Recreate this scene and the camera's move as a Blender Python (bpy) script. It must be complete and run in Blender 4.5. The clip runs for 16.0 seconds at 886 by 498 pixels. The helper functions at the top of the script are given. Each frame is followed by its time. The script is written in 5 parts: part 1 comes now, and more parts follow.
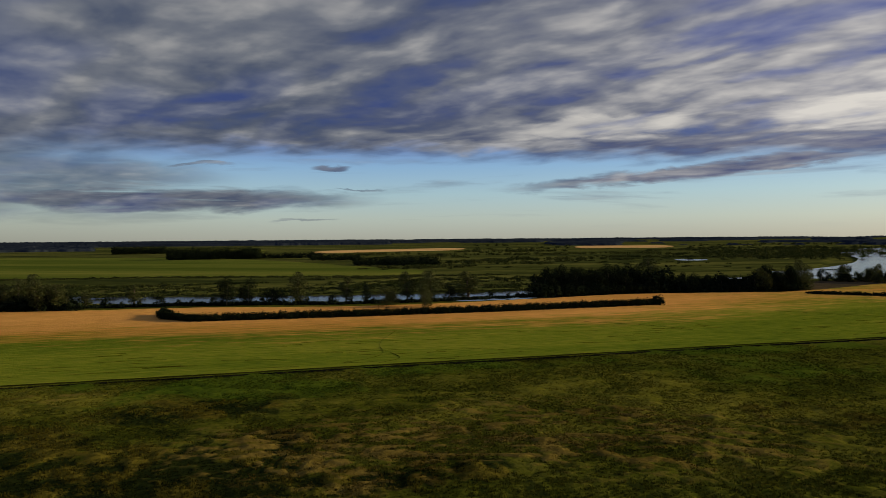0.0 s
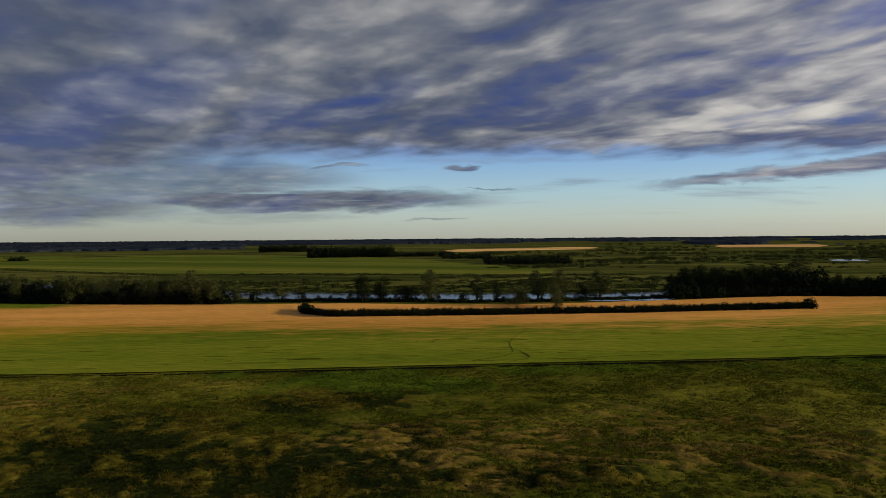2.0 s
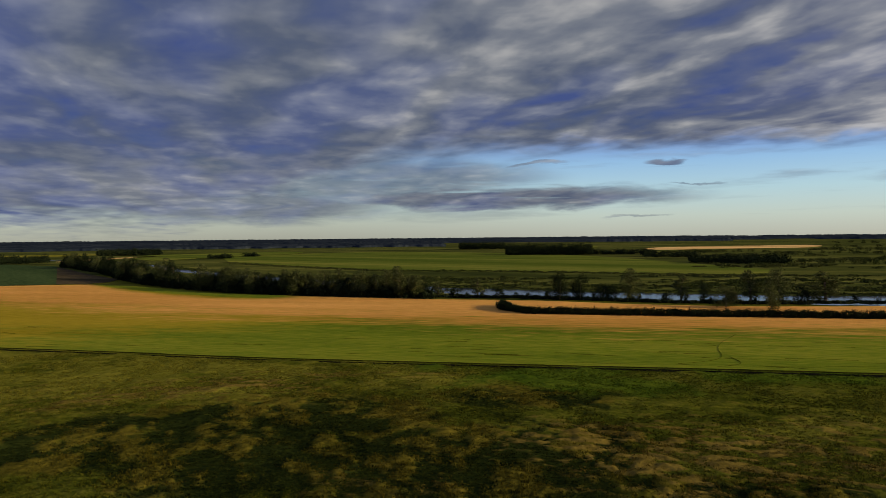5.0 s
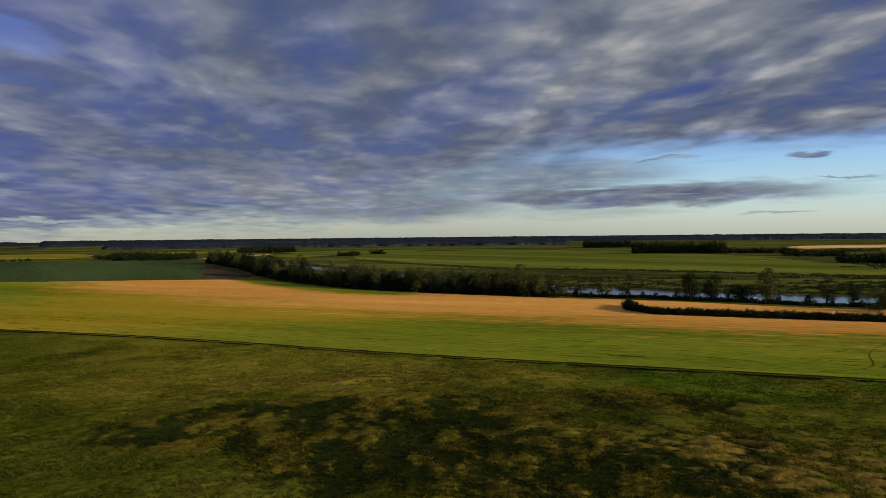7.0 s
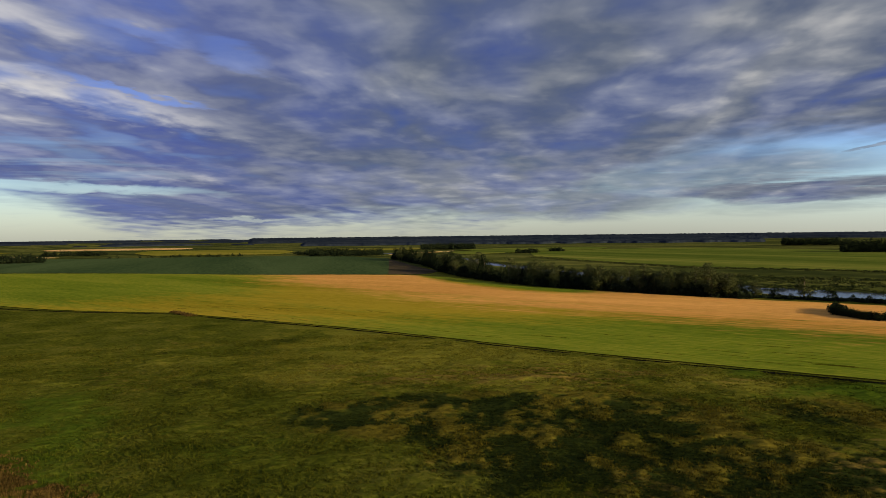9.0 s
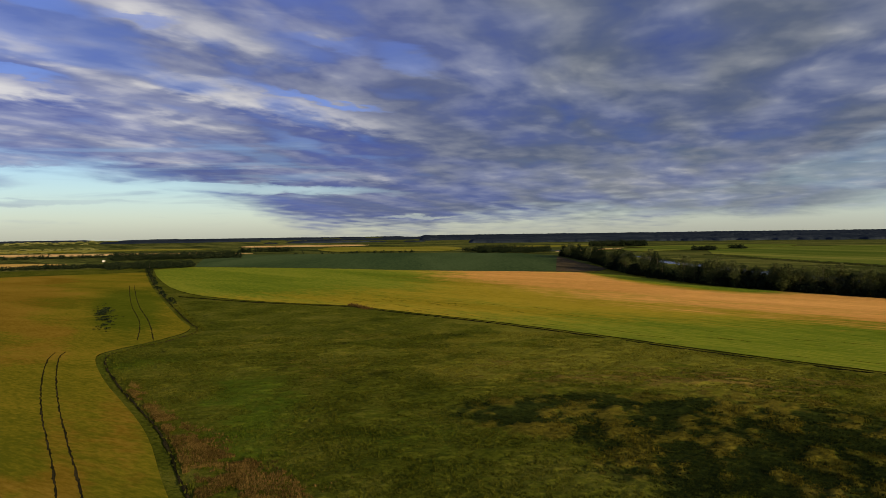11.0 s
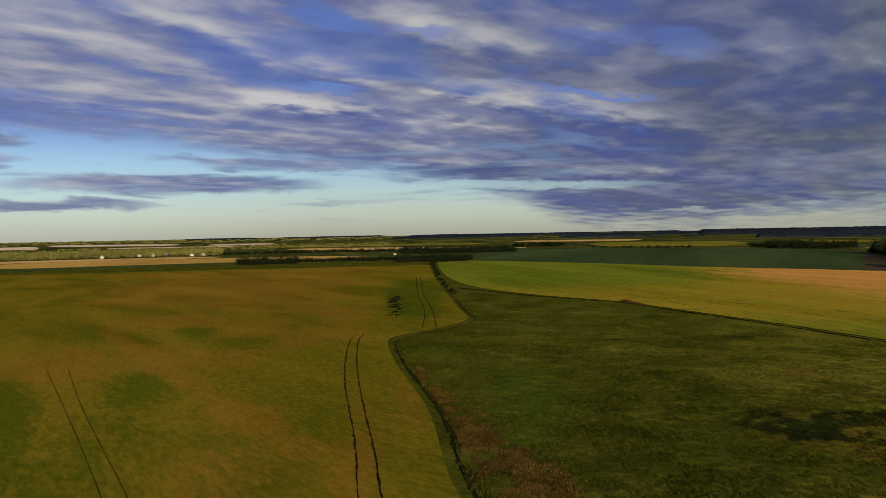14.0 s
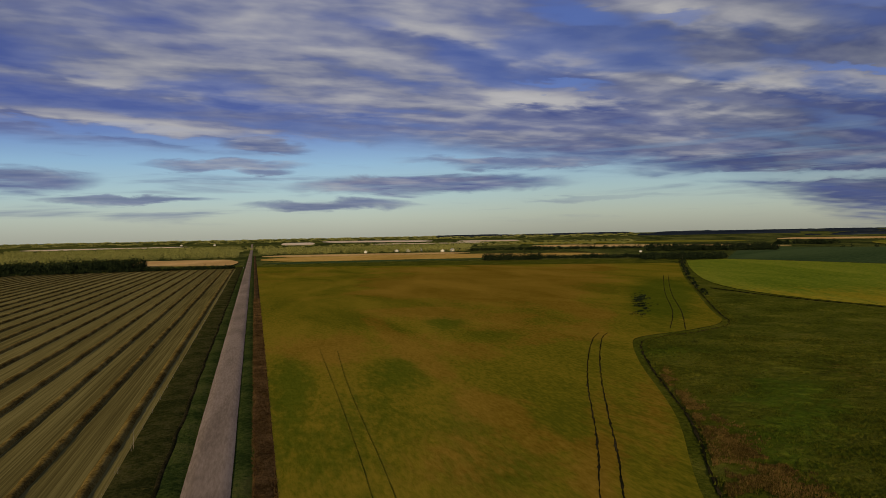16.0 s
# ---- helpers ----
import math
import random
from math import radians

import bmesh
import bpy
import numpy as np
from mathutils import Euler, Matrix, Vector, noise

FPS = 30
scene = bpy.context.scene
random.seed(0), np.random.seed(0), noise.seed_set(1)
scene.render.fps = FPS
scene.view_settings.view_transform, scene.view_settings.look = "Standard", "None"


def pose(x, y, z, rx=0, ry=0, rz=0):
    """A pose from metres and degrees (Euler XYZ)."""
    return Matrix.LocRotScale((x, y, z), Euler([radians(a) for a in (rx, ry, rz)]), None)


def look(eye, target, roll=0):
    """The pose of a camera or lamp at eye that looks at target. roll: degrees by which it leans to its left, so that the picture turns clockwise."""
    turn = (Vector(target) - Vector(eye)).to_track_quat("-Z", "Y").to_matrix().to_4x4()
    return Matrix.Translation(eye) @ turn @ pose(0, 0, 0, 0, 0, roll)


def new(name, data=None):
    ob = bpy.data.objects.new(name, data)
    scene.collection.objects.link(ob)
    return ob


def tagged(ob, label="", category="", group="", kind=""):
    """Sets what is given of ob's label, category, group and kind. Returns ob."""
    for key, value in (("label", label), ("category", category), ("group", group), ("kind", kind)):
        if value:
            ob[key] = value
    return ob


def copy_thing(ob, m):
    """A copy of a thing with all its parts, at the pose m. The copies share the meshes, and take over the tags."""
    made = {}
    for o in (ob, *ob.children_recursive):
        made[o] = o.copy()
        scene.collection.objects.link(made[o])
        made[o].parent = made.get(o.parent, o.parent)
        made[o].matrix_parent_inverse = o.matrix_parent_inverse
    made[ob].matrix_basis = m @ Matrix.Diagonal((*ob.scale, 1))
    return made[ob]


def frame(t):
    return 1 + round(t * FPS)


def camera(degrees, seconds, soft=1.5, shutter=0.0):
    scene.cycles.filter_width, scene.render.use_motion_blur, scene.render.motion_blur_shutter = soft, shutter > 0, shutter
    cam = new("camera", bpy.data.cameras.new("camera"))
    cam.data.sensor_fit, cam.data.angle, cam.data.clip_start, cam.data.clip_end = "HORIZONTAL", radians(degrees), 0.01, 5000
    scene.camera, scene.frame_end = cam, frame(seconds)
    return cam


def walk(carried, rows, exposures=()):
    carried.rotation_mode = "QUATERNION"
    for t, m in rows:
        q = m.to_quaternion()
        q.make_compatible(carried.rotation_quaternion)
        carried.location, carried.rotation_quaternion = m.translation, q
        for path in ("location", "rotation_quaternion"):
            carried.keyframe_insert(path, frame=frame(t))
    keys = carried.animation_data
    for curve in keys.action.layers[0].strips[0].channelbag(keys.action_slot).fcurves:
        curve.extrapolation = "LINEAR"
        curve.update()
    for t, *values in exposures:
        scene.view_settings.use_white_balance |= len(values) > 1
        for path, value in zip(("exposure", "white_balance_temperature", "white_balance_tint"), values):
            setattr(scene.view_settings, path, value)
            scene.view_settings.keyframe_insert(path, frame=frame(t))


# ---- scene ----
cam = camera(63.97, 16.0, 0.85)
# seconds, yaw, pitch, roll of a camera that hovers and turns
PATH = [
    (0, -0.000, -0.889, -0.463),
    (0.5, 2.714, -0.888, -0.419),
    (1, 5.301, -0.891, -0.473),
    (1.5, 8.056, -0.901, -0.461),
    (2, 10.494, -0.902, -0.481),
    (2.5, 13.208, -0.920, -0.544),
    (3, 15.811, -0.933, -0.477),
    (3.5, 18.522, -0.936, -0.513),
    (4, 21.071, -0.940, -0.525),
    (6.5, 33.785, -1.021, -0.571),
    (7, 36.218, -1.032, -0.567),
    (7.5, 40.012, -1.029, -0.591),
    (8, 43.704, -1.047, -0.594),
    (8.5, 47.138, -1.077, -0.631),
    (9, 50.550, -1.112, -0.638),
    (11.5, 67.389, -1.226, -0.845),
    (12, 70.976, -1.244, -0.897),
    (12.5, 75.300, -1.249, -0.916),
    (13, 79.730, -1.256, -0.996),
    (13.5, 83.654, -1.268, -1.046),
    (14, 85.715, -1.298, -1.033),
    (14.5, 89.833, -1.303, -1.079),
    (15, 94.253, -1.254, -1.103),
    (15.5, 99.499, -1.199, -1.206),
    (16, 105.167, -1.208, -1.106),
]
EYE = (0.0, 0.0, 42.0)


def aimed(yaw, pitch, roll):
    y, p = radians(yaw), radians(pitch)
    ahead = Vector((-math.sin(y) * math.cos(p), math.cos(y) * math.cos(p), math.sin(p)))
    return look(EYE, Vector(EYE) + ahead, roll)


EXPOSURES = ((0, -0.1), (3.5, 0.1), (7, 0.3), (9, 0.42), (12.3, 0.30), (14.5, -0.06), (16, -0.24))
walk(cam, [(r[0], aimed(*r[1:])) for r in PATH], EXPOSURES)

# ------------------------------------------------------------------ light
SUN_AZ, SUN_EL = -83.0, 13.0          # azimuth to the left of +y, elevation
sun_way = Vector((-math.sin(radians(SUN_AZ)) * math.cos(radians(SUN_EL)),
                  math.cos(radians(SUN_AZ)) * math.cos(radians(SUN_EL)), math.sin(radians(SUN_EL))))
lamp = bpy.data.lights.new("sun", "SUN")
lamp.energy, lamp.angle, lamp.color = 5.0, radians(0.6), (1.0, 0.78, 0.44)
sun = new("sun", lamp)
sun.matrix_world = look(sun_way * 500, (0, 0, 0))


class Nodes:
    """Short ways to write a node tree."""

    def __init__(self, tree):
        self.tree = tree
        tree.nodes.clear()

    def add(self, kind, **values):
        n = self.tree.nodes.new(kind)
        for key, value in values.items():
            setattr(n, key, value)
        return n

    def put(self, socket, value):
        if isinstance(value, bpy.types.NodeSocket):
            self.tree.links.new(value, socket)
        elif value is not None:
            socket.default_value = value

    def math(self, op, a, b=None, c=None, clamp=False):
        n = self.add("ShaderNodeMath", operation=op, use_clamp=clamp)
        for s, v in zip(n.inputs, (a, b, c)):
            self.put(s, v)
        return n.outputs[0]

    def remap(self, v, a, b, c=0.0, d=1.0, smooth=True):
        n = self.add("ShaderNodeMapRange", interpolation_type="SMOOTHSTEP" if smooth else "LINEAR")
        for s, x in zip(n.inputs, (v, a, b, c, d)):
            self.put(s, x)
        return n.outputs[0]

    def xyz(self, x, y, z=0.0):
        n = self.add("ShaderNodeCombineXYZ")
        for s, v in zip(n.inputs, (x, y, z)):
            self.put(s, v)
        return n.outputs[0]

    def noise(self, vec, scale, detail=4.0, rough=0.55, warp=0.0):
        n = self.add("ShaderNodeTexNoise")
        self.put(n.inputs["Vector"], vec)
        for key, v in (("Scale", scale), ("Detail", detail), ("Roughness", rough), ("Distortion", warp)):
            self.put(n.inputs[key], v)
        return n.outputs["Fac"]

    def mix(self, f, a, b):
        n = self.add("ShaderNodeMix", data_type="RGBA")
        self.put(n.inputs[0], f)
        for s, v in ((n.inputs[6], a), (n.inputs[7], b)):
            self.put(s, (*v, 1.0) if isinstance(v, tuple) and len(v) == 3 else v)
        return n.outputs[2]

    def scaled(self, vec, x, y, z=1.0, turn=0.0):
        n = self.add("ShaderNodeMapping")
        self.put(n.inputs["Vector"], vec)
        n.vector_type = "TEXTURE"
        n.inputs["Scale"].default_value = (1 / x, 1 / y, 1 / z)
        n.inputs["Rotation"].default_value = (0, 0, turn)
        return n.outputs[0]

    def ramp(self, f, stops):
        n = self.add("ShaderNodeValToRGB")
        e = n.color_ramp.elements
        while len(e) < len(stops):
            e.new(0.5)
        for k, (p, c) in zip(e, stops):
            k.position = p
            k.color = (*c, 1.0) if isinstance(c, tuple) else (c, c, c, 1.0)
        self.put(n.inputs[0], f)
        return n.outputs[0]


# ------------------------------------------------------------------ sky
world = bpy.data.worlds.new("evening_sky")
scene.world = world
world.use_nodes = True
W = Nodes(world.node_tree)
way = W.add("ShaderNodeTexCoord").outputs["Generated"]
split = W.add("ShaderNodeSeparateXYZ")
W.put(split.inputs[0], way)
sx, sy, sz = split.outputs
el = W.math("MULTIPLY", W.math("ARCSINE", sz), 57.2958)
az = W.math("MULTIPLY", W.math("ARCTAN2", W.math("MULTIPLY", sx, -1.0), sy), 57.2958)
az01 = W.math("DIVIDE", W.math("ADD", az, 45.0), 200.0, clamp=True)


def at_az(a):
    return (a + 45.0) / 200.0


sky = W.add("ShaderNodeTexSky", sky_type="NISHITA", sun_disc=False)
sky.sun_elevation, sky.sun_rotation = radians(SUN_EL), radians(-SUN_AZ)
sky.altitude, sky.air_density, sky.dust_density, sky.ozone_density = 300, 1.0, 1.2, 1.6
# the cloud sheet, as a flat layer seen from below, in billows drawn out towards azimuth 42
k = W.math("DIVIDE", 1.0, W.math("ADD", W.math("MAXIMUM", sz, 0.0), 0.080))
cx, cy = W.math("MULTIPLY", sx, k), W.math("MULTIPLY", sy, k)


def turned(degrees):
    """Coordinates of the sheet along and across an azimuth."""
    c, s = math.cos(radians(degrees)), math.sin(radians(degrees))
    return (W.math("ADD", W.math("MULTIPLY", cx, -s), W.math("MULTIPLY", cy, c)),
            W.math("ADD", W.math("MULTIPLY", cx, c), W.math("MULTIPLY", cy, s)))


along, across = turned(42)
along_rib, across_rib = turned(33)
drift = W.noise(W.xyz(cx, cy, 30.0), 1.1, 2.0, 0.45)
across = W.math("ADD", across, W.math("MULTIPLY", W.math("SUBTRACT", drift, 0.5), 0.34))
ruffle = W.noise(W.xyz(cx, cy, 40.0), 3.2, 2.0, 0.5)
lump_at = W.xyz(W.math("ADD", W.math("MULTIPLY", along, 0.72), W.math("MULTIPLY", W.math("SUBTRACT", ruffle, 0.5), 0.35)),
                W.math("ADD", across, W.math("MULTIPLY", W.math("SUBTRACT", drift, 0.5), 0.5)), 0.0)


def lumps(scale):
    """Rounded cells of cloud with darker seams, 0 to 1."""
    n = W.add("ShaderNodeTexVoronoi", feature="SMOOTH_F1", voronoi_dimensions="2D")
    W.put(n.inputs["Vector"], lump_at)
    n.inputs["Scale"].default_value, n.inputs["Smoothness"].default_value = scale, 0.8
    return W.math("SUBTRACT", 0.80, W.math("MULTIPLY", n.outputs["Distance"], 0.75))


big = W.noise(W.xyz(W.math("MULTIPLY", along, 0.6), across, 0.0), 0.7, 2.0, 0.45)
bands = W.noise(W.xyz(W.math("MULTIPLY", along, 0.24), across, 5.0), 1.5, 2.0, 0.45)
billow = W.noise(W.xyz(W.math("MULTIPLY", along, 0.72), across, 2.0), 3.0, 3.0, 0.46)
puff = W.noise(W.xyz(W.math("MULTIPLY", along, 0.75), across, 3.0), 7.0, 3.0, 0.52)
soft_puff = W.math("ADD", W.math("ADD", W.math("MULTIPLY", billow, 0.54), W.math("MULTIPLY", bands, 0.24)), W.math("MULTIPLY", lumps(3.8), 0.22))
rib_a = W.noise(W.xyz(W.math("MULTIPLY", along_rib, 0.30), across_rib, 9.0), 1.6, 5.0, 0.50, 0.15)
rib_b = W.noise(W.xyz(W.math("MULTIPLY", along_rib, 0.30), W.math("ADD", across_rib, 0.10), 9.0), 1.6, 4.0, 0.48, 0.15)
rib = W.math("ADD", W.math("ADD", W.math("MULTIPLY", rib_a, 0.50), W.math("MULTIPLY", billow, 0.50)), W.math("MULTIPLY", W.math("SUBTRACT", rib_a, rib_b), 0.45))
wisp = W.noise(W.xyz(W.math("MULTIPLY", az, 0.22), W.math("MULTIPLY", el, 1.1), 2.0), 1.0, 5.0, 0.55, 0.5)
el_w = W.math("ADD", el, W.math("MULTIPLY", W.math("SUBTRACT", wisp, 0.5), 1.6))
# the sheet breaks up into streaks towards azimuth 80 and beyond
broken = W.ramp(az01, [(at_az(a), v) for a, v in ((-45, 0.5), (-20, 0.35), (0, 0.15), (30, 0.1), (58, 0.12), (72, 0.5), (95, 0.6), (120, 0.45), (155, 0.4))])
ribbed = W.ramp(az01, [(at_az(a), v) for a, v in ((-45, 0.0), (0, 0.0), (54, 0.0), (72, 0.5), (95, 0.7), (155, 0.7))])
mid_mix = W.add("ShaderNodeMix", data_type="FLOAT")
for q, v in zip((0, 2, 3), (ribbed, soft_puff, rib)):
    W.put(mid_mix.inputs[q], v)
mid = mid_mix.outputs[0]
# how low the closed sheet reaches, in tenths of degrees, over the azimuth
low = W.ramp(az01, [(at_az(a), v / 10) for a, v in (
    (-45, 4.5), (-30, 5.4), (-14, 6.4), (0, 6.8), (12, 7.0), (22, 6.9), (28, 6.4), (34, 4.4), (41, 2.4), (48, 1.5), (60, 1.2),
    (66, 0.6), (75, 0.9), (79, 2.6), (84, 4.0), (91, 5.2), (102, 6.6), (108, 7.5), (120, 7.0), (137, 7.9))])
edge = W.math("ADD", W.math("MULTIPLY", low, 10.0), W.math("MULTIPLY", W.math("SUBTRACT", mid, 0.5), 3.4))
fade = W.ramp(az01, [(at_az(a), v / 4) for a, v in ((-45, 0.9), (16, 0.9), (32, 2.2), (58, 1.4), (70, 1.0), (80, 1.2), (155, 0.9))])
fade = W.math("MULTIPLY", fade, 4.0)
closed = W.remap(W.math("SUBTRACT", el_w, edge), W.math("MULTIPLY", fade, -1.0), fade)
gap = W.math("ADD", W.math("MULTIPLY", big, 0.40), W.math("MULTIPLY", mid, 0.80))
holes = W.remap(gap, W.math("ADD", W.math("MULTIPLY", broken, 0.10), 0.45), W.math("ADD", W.math("MULTIPLY", broken, 0.12), 0.55))
banks = None
for a, e, wa, we, power in ((22, 3.1, 15, 1.0, 1.0), (28, 5.2, 8, 0.5, 0.7), (8.9, 5.7, 1.5, 0.25, 0.9), (19, 5.7, 2.6, 0.18, 0.7), (6.5, 4.0, 2.0, 0.13, 0.6), (-20, 4.9, 14, 0.55, 1.0),
                            (11, 1.4, 2.5, 0.12, 0.5), (106.5, 4.0, 11, 0.85, 1.0), (129, 3.0, 6, 0.35, 0.8), (136, 4.3, 5, 0.9, 0.9), (122, 5.6, 6, 0.45, 0.8),
                            (98, 5.6, 8, 0.5, 0.8), (92, 2.6, 6, 0.25, 0.5),
                            (32, 4.6, 14, 1.9, 0.8), (48, 4.0, 14, 2.6, 0.95)):
    da = W.math("DIVIDE", W.math("SUBTRACT", az, float(a)), float(wa))
    tilt = -0.075 if -30 < a < -10 else 0.0
    de = W.math("DIVIDE", W.math("SUBTRACT", W.math("SUBTRACT", el_w, float(e)), W.math("MULTIPLY", W.math("SUBTRACT", az, float(a)), tilt)), float(we))
    d2 = W.math("ADD", W.math("MULTIPLY", da, da), W.math("MULTIPLY", de, de))
    one = W.remap(d2, 1.5, 0.2, 0.0, power)
    banks = one if banks is None else W.math("MAXIMUM", banks, one)
streak = W.noise(W.xyz(W.math("MULTIPLY", az, 0.06), W.math("MULTIPLY", el, 0.8), 7.0), 1.0, 5.0, 0.6, 0.4)
banks = W.math("MULTIPLY", banks, W.remap(streak, 0.24, 0.46))
thin = W.math("MULTIPLY", W.remap(streak, 0.52, 0.72), W.remap(el, 0.4, 2.0))
low_cover = W.math("MAXIMUM", banks, W.math("MULTIPLY", thin, W.math("ADD", W.math("MULTIPLY", broken, 0.5), 0.3)))
cover = W.math("MAXIMUM", W.math("MULTIPLY", closed, W.math("SUBTRACT", 1.0, W.math("MULTIPLY", W.math("SUBTRACT", 1.0, holes), W.math("MULTIPLY", W.math("MULTIPLY", broken, 0.7), W.remap(el, 3.5, 9.0, 0.15, 1.0))))), low_cover)
slit = W.noise(W.xyz(W.math("MULTIPLY", az, 0.05), W.math("ADD", W.math("MULTIPLY", el, 1.5), W.math("MULTIPLY", az, 0.04)), 13.0), 1.0, 4.0, 0.6, 0.15)
slit_zone = W.math("MULTIPLY", W.math("MULTIPLY", W.remap(el, 1.6, 2.6), W.remap(el, 8.5, 6.0)), W.math("MULTIPLY", W.remap(az, 68.0, 76.0), W.remap(az, 125.0, 105.0)))
cover = W.math("MULTIPLY", cover, W.math("SUBTRACT", 1.0, W.math("MULTIPLY", W.math("MULTIPLY", W.remap(slit, 0.47, 0.66), slit_zone), 0.25)))
shade = W.math("ADD", W.math("ADD", W.math("MULTIPLY", mid, 0.80), W.math("MULTIPLY", puff, 0.18)), W.math("MULTIPLY", big, 0.22))
shade = W.math("SUBTRACT", shade, 0.110)
for a, e, wa, we, power in ((-13, 8.5, 7, 0.9, 0.20), (-32, 8.6, 7, 1.2, 0.16), (-4, 7.2, 8, 0.5, 0.10), (-26, 13, 12, 6.0, 0.11), (84, 12, 13, 6.0, 0.055), (8, 9.5, 14, 1.6, -0.05),
                            (42, 4.0, 16, 3.2, 0.05), (72, 1.6, 10, 1.2, -0.06), (77, 3.5, 8, 3.0, -0.03), (58, 13, 13, 9, -0.03),
                            (-7, 13, 10, 6, 0.045), (41, 14, 10, 8, -0.025), (118, 12, 24, 10, 0.11), (18, 13, 16, 8, 0.03)):
    da = W.math("DIVIDE", W.math("SUBTRACT", az, float(a)), float(wa))
    de = W.math("DIVIDE", W.math("SUBTRACT", el_w, float(e)), float(we))
    shade = W.math("ADD", shade, W.remap(W.math("ADD", W.math("MULTIPLY", da, da), W.math("MULTIPLY", de, de)), 1.6, 0.1, 0.0, power))
shade = W.math("ADD", shade, W.math("MULTIPLY", low_cover, 0.045))
shade = W.math("ADD", 0.49, W.math("MULTIPLY", W.math("SUBTRACT", shade, 0.49), W.math("MULTIPLY", W.remap(el, 1.0, 11.0, 0.55, 1.0), W.ramp(az01, [(at_az(a), v) for a, v in ((-45, 1.0), (12, 1.0), (35, 0.78), (70, 0.75), (85, 0.90), (98, 0.85), (155, 0.80))]))))
# sunlit upper edges of the streaks
rim = W.noise(W.xyz(W.math("MULTIPLY", along_rib, 0.28), across_rib, 21.0), 3.0, 4.0, 0.5, 0.2)
da, de = W.math("DIVIDE", W.math("SUBTRACT", az, 88.0), 20.0), W.math("DIVIDE", W.math("SUBTRACT", el, 11.0), 5.5)
near_rim = W.remap(W.math("ADD", W.math("MULTIPLY", da, da), W.math("MULTIPLY", de, de)), 1.3, 0.2)
shade = W.math("ADD", shade, W.math("MULTIPLY", W.math("MULTIPLY", W.remap(rim, 0.50, 0.68), near_rim), 0.02))
fray = W.math("ADD", W.math("MULTIPLY", W.math("SUBTRACT", billow, 0.5), 2.4), W.math("MULTIPLY", W.math("SUBTRACT", puff, 0.5), 1.2))
el_c = W.math("ADD", el_w, W.math("MULTIPLY", fray, W.remap(el, 3.5, 11.0)))


def oval(a, e, wa, we, tilt, inner, outer, power):
    """A soft ragged patch of the sky; tilt: rise in degrees a degree of azimuth."""
    da = W.math("DIVIDE", W.math("SUBTRACT", az, a), wa)
    level = W.math("ADD", e, W.math("MULTIPLY", W.math("SUBTRACT", az, a), tilt))
    de = W.math("DIVIDE", W.math("SUBTRACT", el_c, level), we)
    return W.remap(W.math("ADD", W.math("MULTIPLY", da, da), W.math("MULTIPLY", de, de)), outer, inner, 0.0, power)


# sunlit crests of the long cloud rolls, each with a darker underside: azimuth, elevation, half sizes, tilt, strength
CRESTS = ((106.6, 16.1, 4.5, 0.8, 0.12, 0.08), (97.3, 14.0, 5.8, 1.2, 0.20, 0.09), (95.9, 10.5, 5.5, 0.7, 0.06, 0.12), (113.9, 9.8, 6.1, 0.5, 0.12, 0.05), (82.1, 15.2, 7.7, 1.1, 0.20, 0.08),
          (76.4, 10.0, 9.9, 1.0, 0.20, 0.14), (81.9, 9.0, 4.4, 0.6, 0.20, 0.08), (73.4, 7.0, 2.8, 0.5, 0.25, 0.09), (71.5, 4.6, 3.9, 0.4, 0.05, 0.11), (83.7, 5.7, 6.3, 0.4, 0.05, 0.06),
          (61.0, 4.4, 2.1, 0.8, 0.30, 0.05), (127.0, 11.5, 9.0, 0.8, 0.10, 0.06), (129.0, 8.6, 8.0, 0.5, 0.10, 0.08))
for a, e, wa, we, tilt, power in CRESTS:
    shade = W.math("ADD", shade, oval(a, e, wa, we, tilt, 0.0, 1.8, power * 0.72))
    shade = W.math("SUBTRACT", shade, oval(a - 1.0, e - 1.7 * we, wa * 1.1, we * 1.2, tilt, 0.1, 1.6, power * 0.55))
# breaks where the blue shows
GAPS = ((94.3, 16.7, 3.8, 0.8, 0.20, 0.9), (95.6, 11.4, 3.5, 0.35, 0.06, 0.9), (87.1, 16.0, 2.7, 0.4, 0.10, 0.6), (73.0, 15.1, 3.1, 0.6, 0.10, 0.5), (66.9, 13.9, 2.6, 0.8, 0.20, 0.5),
        (73.5, 10.7, 4.5, 0.3, 0.16, 0.85), (80.8, 3.8, 11.3, 0.35, 0.03, 0.7), (88.0, 2.6, 7.0, 0.7, 0.0, 0.6), (112.2, 6.4, 7.9, 1.0, 0.14, 1.0), (66.0, 1.4, 3.1, 0.12, 0.0, 0.5),
        (60.3, 0.7, 4.7, 0.20, 0.0, 0.6), (128.0, 7.7, 9.0, 0.35, 0.08, 0.85))
for a, e, wa, we, tilt, power in GAPS:
    cover = W.math("MULTIPLY", cover, W.math("SUBTRACT", 1.0, oval(a, e, wa, we, tilt, 0.0, 1.9, power)))
for a, e, wa, we, tilt, power in ((119.2, 7.2, 3.5, 0.6, 0.10, 0.9), (119.2, 5.1, 2.2, 0.35, 0.05, 0.8), (98.4, 5.7, 9.1, 0.45, 0.03, 0.85), (114.0, 2.5, 6.6, 0.45, 0.0, 0.85),
                                  (74.5, 2.8, 6.9, 0.4, 0.08, 0.9), (42.0, 2.6, 12.0, 1.5, 0.0, 0.9)):
    cover = W.math("MAXIMUM", cover, oval(a, e, wa, we, tilt, 0.1, 1.6, power))
